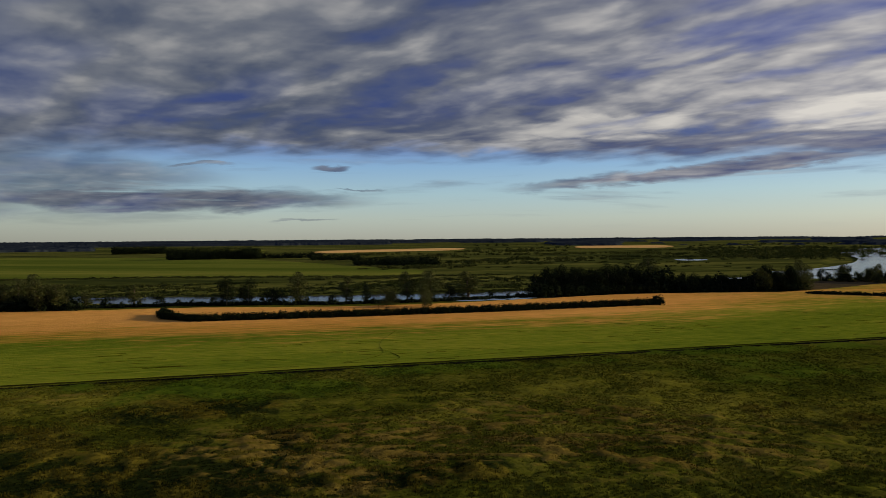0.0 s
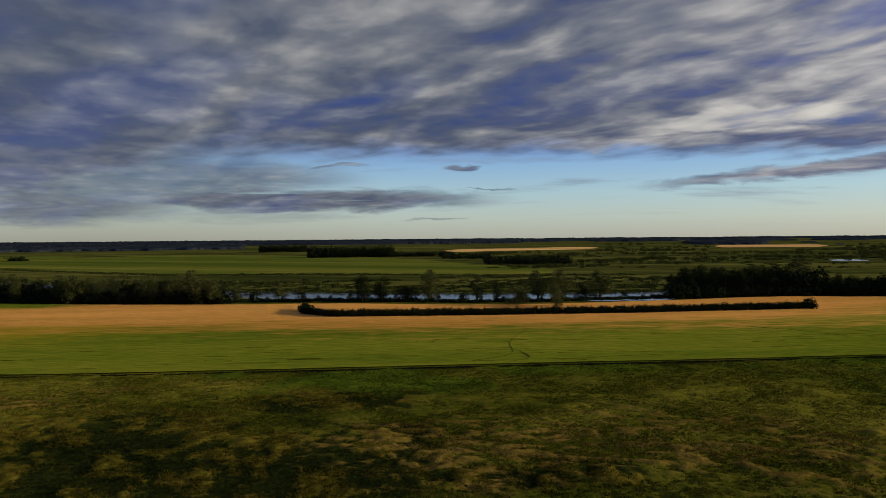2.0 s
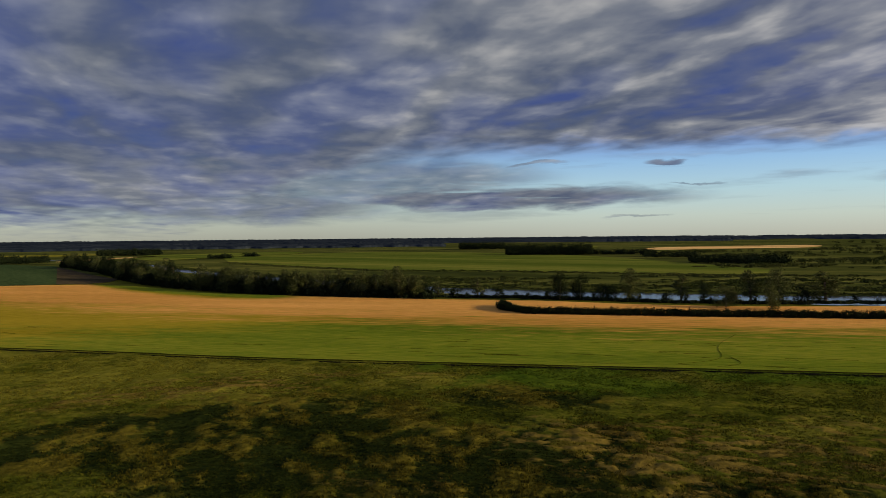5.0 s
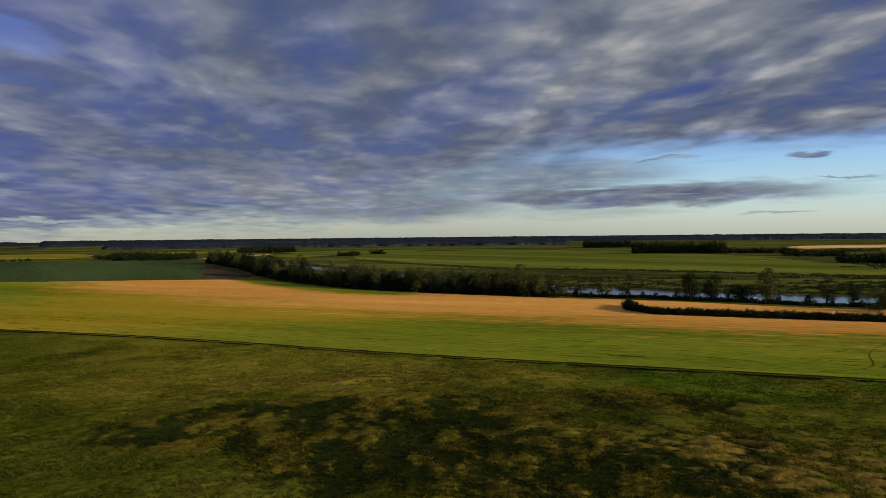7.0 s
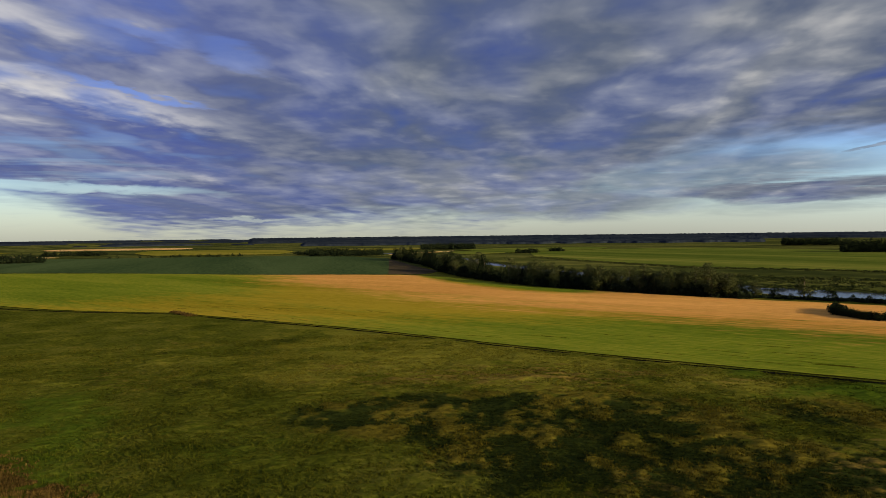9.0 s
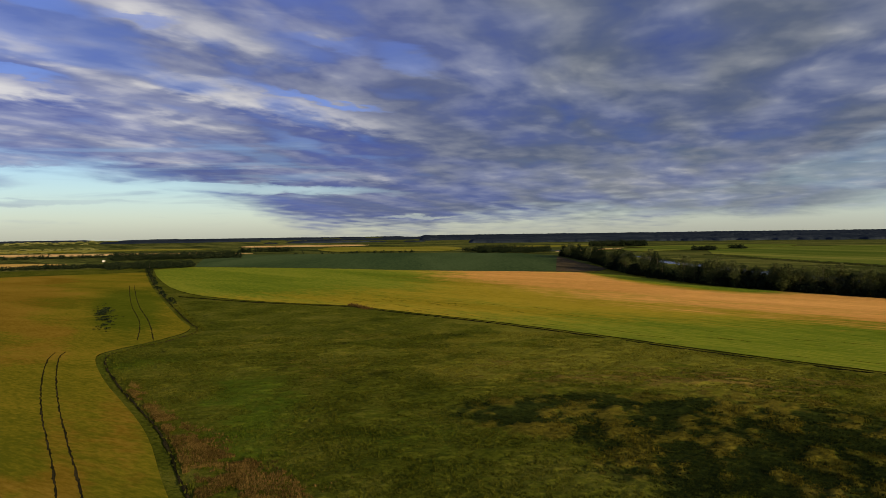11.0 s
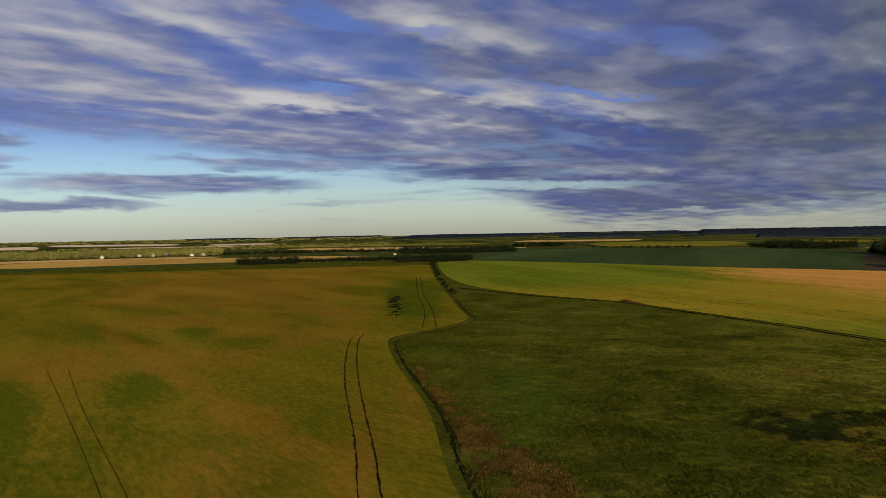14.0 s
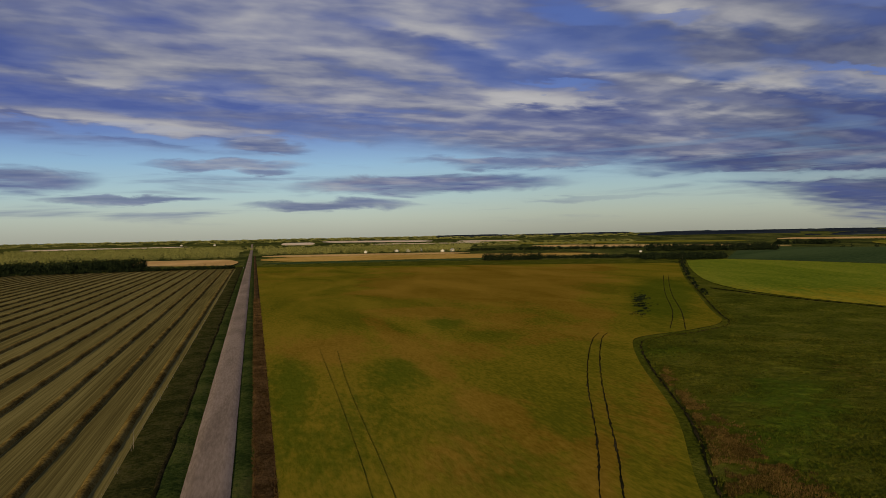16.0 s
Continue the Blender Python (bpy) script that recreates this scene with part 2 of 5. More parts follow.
glow = W.ramp(az01, [(at_az(a), v) for a, v in ((-45, 1.0), (-27, 0.8), (-8, 0.40), (15, 0.10), (55, 0.08), (70, 0.40), (88, 0.45), (102, 0.32), (155, 0.3))])
dusk = W.ramp(az01, [(at_az(a), v) for a, v in ((-45, 0.1), (10, 0.0), (45, 0.2), (65, 0.36), (95, 1.0), (155, 1.0))])
grey = W.ramp(shade, [(0.37, (0.046, 0.066, 0.120)), (0.46, (0.073, 0.091, 0.132)), (0.55, (0.134, 0.149, 0.178)), (0.67, (0.31, 0.31, 0.31))])
blue = W.ramp(shade, [(0.37, (0.026, 0.051, 0.295)), (0.46, (0.053, 0.084, 0.275)), (0.55, (0.120, 0.153, 0.330)), (0.68, (0.36, 0.365, 0.41))])
bright = W.ramp(shade, [(0.37, (0.046, 0.068, 0.22)), (0.46, (0.100, 0.112, 0.205)), (0.55, (0.235, 0.24, 0.29)), (0.75, (0.74, 0.70, 0.64))])
tone = W.noise(W.xyz(W.math("MULTIPLY", along, 0.5), across, 50.0), 1.4, 2.0, 0.5)
dusk = W.math("ADD", dusk, W.remap(tone, 0.34, 0.66, -0.26, 0.16), clamp=True)
cloud = W.mix(glow, W.mix(dusk, grey, blue), bright)
clear = W.ramp(W.math("DIVIDE", el, 22.0, clamp=True), [
    (0.0, (0.36, 0.38, 0.34)), (0.07, (0.36, 0.44, 0.43)), (0.16, (0.28, 0.44, 0.54)), (0.26, (0.16, 0.33, 0.58)),
    (0.36, (0.02, 0.07, 0.42)), (0.45, (0.0, 0.01, 0.40)), (1.0, (0.0, 0.0, 0.30))])
air = W.add("ShaderNodeBackground")
W.put(air.inputs[0], sky.outputs[0])
air.inputs[1].default_value = 0.05
hue = W.add("ShaderNodeBackground")
W.put(hue.inputs[0], clear)
W.put(hue.inputs[1], W.ramp(az01, [(at_az(a), v) for a, v in ((-45, 0.9), (14, 0.85), (38, 0.62), (95, 0.62), (112, 0.8), (155, 0.85))]))
both = W.add("ShaderNodeAddShader")
both_in = both.inputs
W.put(both_in[0], air.outputs[0])
W.put(both_in[1], hue.outputs[0])
deck = W.add("ShaderNodeBackground")
W.put(deck.inputs[0], cloud)
deck.inputs[1].default_value = 1.12
over = W.add("ShaderNodeMixShader")
W.put(over.inputs[0], cover)
W.put(over.inputs[1], both.outputs[0])
W.put(over.inputs[2], deck.outputs[0])
W.put(W.add("ShaderNodeOutputWorld").inputs[0], over.outputs[0])

# ------------------------------------------------------------------ materials
def material(name, cols, size=1.0, wide=30.0, stretch=(1.0, 1.0), turn=0.0, rough=0.95, bump=0.0, island=0.0, spec=0.0,
             ripe=None, through_leaf=0.0, part_fine=0.45, spread=0.10):
    """cols: dark, middle, light. size and wide: metres of the fine and the coarse pattern. ripe: attribute and the colour it brings in."""
    m = bpy.data.materials.new(name)
    m.use_nodes = True
    N = Nodes(m.node_tree)
    place = N.add("ShaderNodeTexCoord").outputs["Object"]
    laid = N.scaled(place, stretch[0], stretch[1], 1.0, turn)
    fine = N.noise(laid, 1.0 / size, 5.0, 0.6)
    coarse = N.noise(laid, 1.0 / wide, 4.0, 0.55, 0.6)
    f = N.math("ADD", N.math("MULTIPLY", fine, part_fine), N.math("MULTIPLY", coarse, 1 - part_fine))
    if island:
        one = N.add("ShaderNodeNewGeometry").outputs["Random Per Island"]
        f = N.math("ADD", N.math("MULTIPLY", f, 1.0 - island), N.math("MULTIPLY", one, island))
    col = N.ramp(f, [(0.5 - spread, cols[0]), (0.50, cols[1]), (0.5 + spread, cols[2])])
    for attribute, other in (ripe or ()):
        a = N.add("ShaderNodeAttribute", attribute_name=attribute).outputs["Fac"]
        g = N.math("ADD", a, N.math("ADD", N.math("MULTIPLY", N.math("SUBTRACT", N.noise(laid, 2.2 / wide, 5.0, 0.6), 0.5), 0.7),
                                  N.math("MULTIPLY", N.math("SUBTRACT", N.noise(laid, 0.40 / size, 3.0, 0.55), 0.5), 0.8)))
        g = N.math("MULTIPLY", N.remap(g, 0.30, 0.75), N.remap(a, 0.0, 0.15))
        col = N.mix(g, col, N.ramp(f, [(0.5 - spread, other[0]), (0.5 + spread, other[1])]))
    b = N.add("ShaderNodeBsdfPrincipled")
    N.put(b.inputs["Base Color"], col)
    b.inputs["Roughness"].default_value = rough
    b.inputs["Specular IOR Level"].default_value = spec
    if bump:
        n = N.add("ShaderNodeBump")
        n.inputs["Strength"].default_value = 1.0
        n.inputs["Distance"].default_value = bump
        N.put(n.inputs["Height"], fine)
        N.put(b.inputs["Normal"], n.outputs[0])
    out = N.add("ShaderNodeOutputMaterial")
    if through_leaf:
        t = N.add("ShaderNodeBsdfTranslucent")
        N.put(t.inputs[0], col)
        x = N.add("ShaderNodeMixShader")
        x.inputs[0].default_value = through_leaf
        N.put(x.inputs[1], b.outputs[0])
        N.put(x.inputs[2], t.outputs[0])
        N.put(out.inputs[0], x.outputs[0])
    else:
        N.put(out.inputs[0], b.outputs[0])
    return m


ZONES = (("dark", ((0.009, 0.015, 0.004), (0.031, 0.042, 0.008))), ("fair", ((0.082, 0.090, 0.009), (0.178, 0.168, 0.020))), ("tussock", ((0.046, 0.044, 0.006), (0.128, 0.108, 0.014))), ("dry", ((0.076, 0.058, 0.010), (0.185, 0.138, 0.028))),
         ("lush", ((0.042, 0.074, 0.006), (0.092, 0.126, 0.011))))
GRASS = ((0.036, 0.048, 0.005), (0.070, 0.080, 0.008), (0.112, 0.115, 0.015))
M_MEADOW = material("meadow_grass", GRASS, 1.3, 22, bump=0.42, ripe=ZONES, part_fine=0.5, spread=0.12)
# the meadow's colours times 0.68, painting in the shade between blades
M_TUFT = material("meadow_tuft", tuple(tuple(0.68 * v for v in c) for c in GRASS), 1.8, 22, island=0.10, through_leaf=0.12, part_fine=0.6,
                  ripe=tuple((key, tuple(tuple(0.68 * v for v in c) for c in pair)) for key, pair in ZONES))
M_GRAIN = material("ripening_grain", ((0.082, 0.130, 0.010), (0.164, 0.208, 0.016), (0.262, 0.272, 0.026)), 1.2, 60, (0.16, 1.0), radians(14),
                   bump=1.0, ripe=(("straw", ((0.25, 0.200, 0.012), (0.41, 0.305, 0.026))), ("ripe", ((0.52, 0.255, 0.048), (0.80, 0.420, 0.105)))), part_fine=0.52, spread=0.13)
M_CROP = material("patchy_crop", ((0.100, 0.104, 0.007), (0.168, 0.144, 0.010), (0.240, 0.178, 0.015)), 0.9, 45, (0.35, 1.0), radians(30), bump=0.12, part_fine=0.45,
                  ripe=(("lush", ((0.064, 0.084, 0.005), (0.112, 0.124, 0.009))), ("ripe", ((0.170, 0.110, 0.009), (0.280, 0.176, 0.020)))))
M_STUBBLE = material("stubble", ((0.098, 0.080, 0.024), (0.172, 0.142, 0.042), (0.255, 0.215, 0.072)), 0.45, 25, (0.006, 1.0), radians(30.06), part_fine=0.6)
M_SWATH = material("cut_swath", ((0.075, 0.048, 0.012), (0.155, 0.106, 0.026), (0.25, 0.180, 0.05)), 0.6, 12, bump=0.2)
M_GRAVEL = material("gravel", ((0.185, 0.145, 0.108), (0.25, 0.195, 0.145), (0.31, 0.245, 0.185)), 0.5, 9, (0.15, 1.0), radians(30), bump=0.02)
M_VERGE = material("verge_grass", ((0.018, 0.030, 0.007), (0.040, 0.058, 0.012), (0.070, 0.076, 0.020)), 0.9, 10, bump=0.3)
M_DRYVERGE = material("dry_verge_grass", ((0.034, 0.021, 0.008), (0.066, 0.040, 0.016), (0.105, 0.066, 0.028)), 0.9, 8, bump=0.3)
M_RUSH = material("brown_rushes", ((0.034, 0.024, 0.007), (0.082, 0.056, 0.015), (0.150, 0.098, 0.028)), 1.0, 9, island=0.2, through_leaf=0.15)
M_SOIL = material("dark_soil", ((0.010, 0.012, 0.004), (0.022, 0.020, 0.008), (0.05, 0.04, 0.016)), 0.6, 8, bump=0.05)
# near black, standing in for the shade under the grain's edge
M_EDGE_SHADE = material("black_edge_shade", ((0.004, 0.005, 0.003), (0.008, 0.009, 0.005), (0.016, 0.015, 0.009)), 0.6, 8, bump=0.05)
M_TRACK = material("faint_track", ((0.036, 0.046, 0.004), (0.058, 0.064, 0.006), (0.095, 0.092, 0.011)), 0.8, 8, bump=0.05)
M_TRAM = material("pressed_crop", ((0.078, 0.080, 0.006), (0.112, 0.102, 0.008), (0.142, 0.118, 0.011)), 0.8, 8)
M_FIELD_GREEN = material("green_crop", ((0.064, 0.096, 0.013), (0.108, 0.138, 0.019), (0.200, 0.205, 0.036)), 5.0, 110, (0.05, 1.0), radians(-14))
M_FIELD_DEEP = material("deep_green_crop", ((0.036, 0.062, 0.022), (0.052, 0.082, 0.028), (0.070, 0.104, 0.036)), 3.0, 120, (0.1, 1.0), radians(-25))
M_FIELD_YELLOW = material("yellow_green_crop", ((0.15, 0.155, 0.015), (0.21, 0.19, 0.022), (0.27, 0.23, 0.035)), 4.0, 120, (0.2, 1.0))
M_FIELD_TAN = material("tan_stubble", ((0.50, 0.31, 0.105), (0.66, 0.42, 0.15), (0.80, 0.55, 0.22)), 6.0, 150, (0.2, 1.0))
M_FIELD_OCHRE = material("ochre_crop", ((0.42, 0.26, 0.055), (0.54, 0.34, 0.078), (0.64, 0.42, 0.11)), 6.0, 120, (0.2, 1.0))
M_FIELD_PALE = material("pale_stubble", ((0.68, 0.54, 0.36), (0.76, 0.62, 0.43), (0.82, 0.69, 0.50)), 6.0, 150, (0.2, 1.0))
M_FIELD_BROWN = material("ploughed_earth", ((0.045, 0.038, 0.020), (0.070, 0.056, 0.030), (0.10, 0.078, 0.044)), 2.0, 60, (0.2, 1.0), bump=0.2)
M_MARSH = material("marsh_reeds", ((0.026, 0.036, 0.010), (0.064, 0.076, 0.016), (0.140, 0.142, 0.032)), 10.0, 90, (0.18, 1.0), radians(8))
M_LEAF = material("leaves", ((0.024, 0.034, 0.011), (0.050, 0.063, 0.020), (0.110, 0.118, 0.044)), 2.5, 40, island=0.3, through_leaf=0.25)
# leaf green lowered to near black: crown shade and cloud shadow in the colour
M_LEAF_SHADED = material("shaded_leaves", ((0.006, 0.010, 0.005), (0.010, 0.016, 0.008), (0.019, 0.026, 0.012)), 2.5, 60, island=0.25, through_leaf=0.06)
# brighter than real foliage: low sunlight and haze are put into the colour
M_LEAF_FAR_LIT = material("far_woods_lit_leaves", ((0.140, 0.150, 0.042), (0.215, 0.215, 0.064), (0.290, 0.280, 0.092)), 20, 180, island=0.15, through_leaf=0.35)
# the blue of distant haze is put into this leaf colour
M_LEAF_HAZE = material("distant_forest", ((0.013, 0.019, 0.029), (0.020, 0.028, 0.038), (0.029, 0.038, 0.048)), 30, 300)
M_SCRUB = material("willow_scrub", ((0.019, 0.028, 0.008), (0.034, 0.044, 0.012), (0.062, 0.070, 0.021)), 6, 80, island=0.15, through_leaf=0.12)
M_ROUGH = material("rough_verge_grass", ((0.020, 0.024, 0.006), (0.042, 0.043, 0.011), (0.074, 0.066, 0.020)), 0.9, 10, bump=0.3)
M_PALE = material("pale_blue_sheeting", ((0.12, 0.16, 0.21), (0.17, 0.21, 0.26), (0.22, 0.26, 0.31)), 4, 30, rough=0.4, spec=0.4)
# dark base colour with the shade among the edge stalks painted in
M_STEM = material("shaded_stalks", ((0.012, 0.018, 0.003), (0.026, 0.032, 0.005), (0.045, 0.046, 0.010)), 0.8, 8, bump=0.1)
M_BARK = material("bark", ((0.05, 0.04, 0.03), (0.10, 0.08, 0.06), (0.16, 0.13, 0.10)), 0.3, 3, bump=0.05)
M_WHITE = material("white_metal_cladding", ((0.34, 0.32, 0.29), (0.42, 0.40, 0.37), (0.48, 0.46, 0.43)), 2, 20, rough=0.5, spec=0.3)
M_ROOF = material("grey_metal_roof", ((0.22, 0.22, 0.23), (0.32, 0.32, 0.33), (0.42, 0.42, 0.42)), 2, 20, rough=0.45, spec=0.4)
M_GLASS = material("dark_window", ((0.02, 0.02, 0.03), (0.03, 0.03, 0.04), (0.04, 0.04, 0.05)), 1, 5, rough=0.1, spec=0.5)
M_POST = material("weathered_post", ((0.10, 0.09, 0.07), (0.16, 0.14, 0.115), (0.23, 0.20, 0.165)), 0.2, 2)

m = bpy.data.materials.new("river_water")
m.use_nodes = True
N = Nodes(m.node_tree)
b = N.add("ShaderNodeBsdfPrincipled")
b.inputs["Base Color"].default_value = (0.03, 0.04, 0.045, 1)
b.inputs["Roughness"].default_value = 0.20
b.inputs["IOR"].default_value = 1.333
n = N.add("ShaderNodeBump")
n.inputs["Strength"].default_value, n.inputs["Distance"].default_value = 0.12, 0.03
N.put(n.inputs["Height"], N.noise(N.scaled(N.add("ShaderNodeTexCoord").outputs["Object"], 0.5, 1.5), 0.8, 4.0))
N.put(b.inputs["Normal"], n.outputs[0])
N.put(N.add("ShaderNodeOutputMaterial").inputs[0], b.outputs[0])
M_WATER = m

# ------------------------------------------------------------------ shapes and places
rng = np.random.default_rng(7)
LATTICE = rng.random((256, 256))


def vnoise(x, y, size, octaves=3):
    """Smooth noise over the plan, 0 to 1."""
    total, amp, norm = 0.0, 1.0, 0.0
    for o in range(octaves):
        u, v = np.asarray(x) / size * 2**o + 17.3 * o, np.asarray(y) / size * 2**o + 5.1 * o
        i, j = np.floor(u).astype(int), np.floor(v).astype(int)
        a, c = u - i, v - j
        a, c = a * a * (3 - 2 * a), c * c * (3 - 2 * c)
        p = lambda di, dj: LATTICE[(i + di) % 256, (j + dj) % 256]
        total = total + amp * ((p(0, 0) * (1 - a) + p(1, 0) * a) * (1 - c) + (p(0, 1) * (1 - a) + p(1, 1) * a) * c)
        norm, amp = norm + amp, amp * 0.5
    return total / norm


def step(v, a, b):
    q = np.clip((np.asarray(v, float) - a) / (b - a), 0, 1)
    return q * q * (3 - 2 * q)


def polar(azimuth, r):
    a = np.radians(azimuth)
    return -np.sin(a) * r, np.cos(a) * r


def rise(x, y):
    """The land climbs gently far away."""
    return 27.0 * step(np.hypot(x, y), 2200, 4900)


def line(points, n, smooth=True):
    """n points evenly along a bent line."""
    p = np.asarray(points, float)
    if smooth and len(p) > 2:
        for _ in range(2):
            q = np.empty((2 * len(p), 2))
            q[0], q[-1] = p[0], p[-1]
            q[1:-1:2], q[2:-1:2] = 0.75 * p[:-1] + 0.25 * p[1:], 0.25 * p[:-1] + 0.75 * p[1:]
            p = q
    d = np.r_[0, np.cumsum(np.hypot(*np.diff(p, axis=0).T))]
    at = np.linspace(0, d[-1], n)
    return np.stack([np.interp(at, d, p[:, 0]), np.interp(at, d, p[:, 1])], 1)


def near_line(x, y, l):
    """Distance in the plan to a line of points."""
    best = np.full(np.shape(x), 1e9)
    for (ax, ay), (bx, by) in zip(l[:-1], l[1:]):
        dx, dy = bx - ax, by - ay
        q = np.clip(((x - ax) * dx + (y - ay) * dy) / (dx * dx + dy * dy + 1e-9), 0, 1)
        best = np.minimum(best, np.hypot(x - ax - q * dx, y - ay - q * dy))
    return best


def mesh_object(name, co, faces, mat, attributes=(), smooth=False):
    me = bpy.data.meshes.new(name)
    co, faces = np.asarray(co, np.float32), np.asarray(faces, np.int32)
    k = faces.shape[1]
    me.vertices.add(len(co))
    me.vertices.foreach_set("co", co.ravel())
    me.loops.add(faces.size)
    me.loops.foreach_set("vertex_index", faces.ravel())
    me.polygons.add(len(faces))
    me.polygons.foreach_set("loop_start", np.arange(0, faces.size, k, dtype=np.int32))
    me.polygons.foreach_set("loop_total", np.full(len(faces), k, np.int32))
    if smooth:
        me.polygons.foreach_set("use_smooth", np.ones(len(faces), bool))
    for key, values in attributes:
        a = me.attributes.new(key, "FLOAT", "POINT")
        a.data.foreach_set("value", np.asarray(values, np.float32))
    me.update()
    me.validate()
    me.materials.append(mat)
    return new(name, me)


def grid_faces(nu, nv):
    i, j = np.meshgrid(np.arange(nu - 1), np.arange(nv - 1), indexing="ij")
    a = (i * nv + j).ravel()
    return np.stack([a, a + nv, a + nv + 1, a + 1], 1)


def loft(name, first, second, nu, nv, mat, label, category, height=0.3, wave=0.0, wave_size=3.0, attrs=None, kind="structure"):
    """A sheet of land or crop between two bent lines, with an upright edge down to the ground all round."""
    a, c = line(first, nu), line(second, nu)
    v = np.linspace(0, 1, nv)[None, :, None]
    p = a[:, None] * (1 - v) + c[:, None] * v
    x, y = p[..., 0].ravel(), p[..., 1].ravel()
    z = rise(x, y) + height
    if wave:
        z = z + wave * (vnoise(x, y, wave_size) - 0.5) * 2
    at = np.arange(nu * nv).reshape(nu, nv)
    ring = np.concatenate([at[:, 0], at[-1, 1:], at[-2::-1, -1], at[0, -2::-1]])
    top = np.stack([x, y, z], 1)
    foot = np.c_[x[ring], y[ring], rise(x[ring], y[ring]) - 0.2]
    k, m = nu * nv, len(ring)
    i = np.arange(m - 1)
    skirt = np.stack([k + i, k + i + 1, k + m + i + 1, k + m + i], 1)
    co = np.vstack([top, top[ring], foot])
    extra = [(key, fn(co[:, 0], co[:, 1])) for key, fn in (attrs or {}).items()]
    ob = mesh_object(name, co, np.vstack([grid_faces(nu, nv), skirt]), mat, extra, True)
    # the upright edge gets its shade from a darker colour
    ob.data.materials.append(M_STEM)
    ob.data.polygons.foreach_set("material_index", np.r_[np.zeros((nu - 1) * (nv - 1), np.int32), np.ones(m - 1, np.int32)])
    return tagged(ob, label, category, kind=kind)

# ------------------------------------------------------------------ lines of the plan
DITCH = ((-540, 52), (-463, 88), (-401, 135), (-382, 138), (-298, 165), (-239, 179), (-176, 190), (-104, 209), (-27, 231), (39, 248),
         (111, 269), (176, 285), (330, 330))
CREEK = ((-1000, 58), (-931, 55), (-663, 44), (-468, 41), (-375, 40), (-335, 42), (-306, 23), (-287, 3), (-270, 1), (-226, 4), (-188, 9),
         (-159, 12), (-125, 12), (-110, 13), (-60, 20))
BANK = ((-1072, 755), (-900, 675), (-735, 585), (-566, 475), (-403, 415), (-305, 415), (-224, 420), (-150, 440), (-54, 432), (58, 476),
        (125, 514), (213, 522), (263, 520), (420, 640))
RIVER = ((-1500, 1010), (-1150, 930), (-900, 815), (-780, 725), (-512, 600), (-392, 557), (-268, 515), (-150, 496), (-67, 504), (35, 518), (80, 545), (130, 595),
         (189, 647), (290, 690), (390, 735), (500, 850), (640, 1010), (830, 1300), (1040, 1650), (1500, 2300))
RIVER_HALF = (8, 9, 11, 14, 22, 28, 30, 34, 38, 36, 28, 20, 16, 22, 45, 75, 85, 100, 105, 110)
HEDGE = ((-157, 396), (-149, 376), (-130, 362), (-57, 377), (37, 401), (133, 433))
RX, RY = -0.8655, -0.5009             # the road runs this way


def road_place(s, n):
    """s metres along the road, n metres to its left."""
    return RX * s - RY * n, RY * s + RX * n


def river_edge(x, y):
    """Metres outside the river (negative: in it)."""
    best = np.full(np.shape(x), 1e9)
    for (ax, ay), (bx, by), ha, hb in zip(RIVER[:-1], RIVER[1:], RIVER_HALF[:-1], RIVER_HALF[1:]):
        dx, dy = bx - ax, by - ay
        q = np.clip(((x - ax) * dx + (y - ay) * dy) / (dx * dx + dy * dy), 0, 1)
        best = np.minimum(best, np.hypot(x - ax - q * dx, y - ay - q * dy) - ha - (hb - ha) * q)
    return best


def blob(x, y, azimuth, r, ra, rr):
    """A soft patch of the plan round azimuth and r, ra degrees and rr metres in half size."""
    a, d = np.degrees(np.arctan2(-x, y)), np.hypot(x, y)
    return np.exp(-(((a - azimuth) / ra) ** 2 + ((d - r) / rr) ** 2))


def wet_hollows(x, y):
    """The low, dark part of the meadow."""
    return np.maximum.reduce([blob(x, y, 53, 166, 11, 24), blob(x, y, 40, 165, 13, 34), blob(x, y, 34, 138, 13, 28), blob(x, y, 45, 136, 8, 20), blob(x, y, 20, 134, 11, 24), 0.9 * blob(x, y, 6, 122, 7, 9),
                              blob(x, y, 20, 185, 8, 14), 0.9 * blob(x, y, -28, 185, 6, 14), blob(x, y, -3, 128, 3, 7), blob(x, y, 14, 150, 4, 12), blob(x, y, 28, 118, 10, 12)])


def clumps(x, y):
    """0 on a tussock, 1 in the wet grass between."""
    u, v = np.arctan2(-x, y) * 140, np.hypot(x, y) / 1.7
    c = vnoise(u, v, 5.2, 3) * 0.60 + vnoise(u + 50, v, 1.6, 2) * 0.26 + vnoise(u, v + 30, 17, 2) * 0.14
    return 1 - step(c, 0.30, 0.76)


def zone_dark(x, y):
    deep = step(wet_hollows(x, y), 0.12, 0.75)
    patches = step(vnoise(x * 0.5, y * 1.4, 10, 3), 0.66, 0.80)
    return 1.05 * deep * np.clip(1.15 * clumps(x, y) - 0.08 + 0.25 * blob(x, y, 44, 150, 9, 14), 0, 1) + 0.5 * patches + 0.4 * blob(x, y, 22, 120, 12, 22) + 0.2 * blob(x, y, 66, 135, 13, 32)


def lodged(x, y):
    """Grass laid over in short rolls, 0 to 1."""
    u, v = np.arctan2(-x, y) * 150, np.hypot(x, y)
    return vnoise(u * 0.55 + 0.4 * vnoise(u, v, 12, 2) * 12, v * 1.05, 2.1, 3)


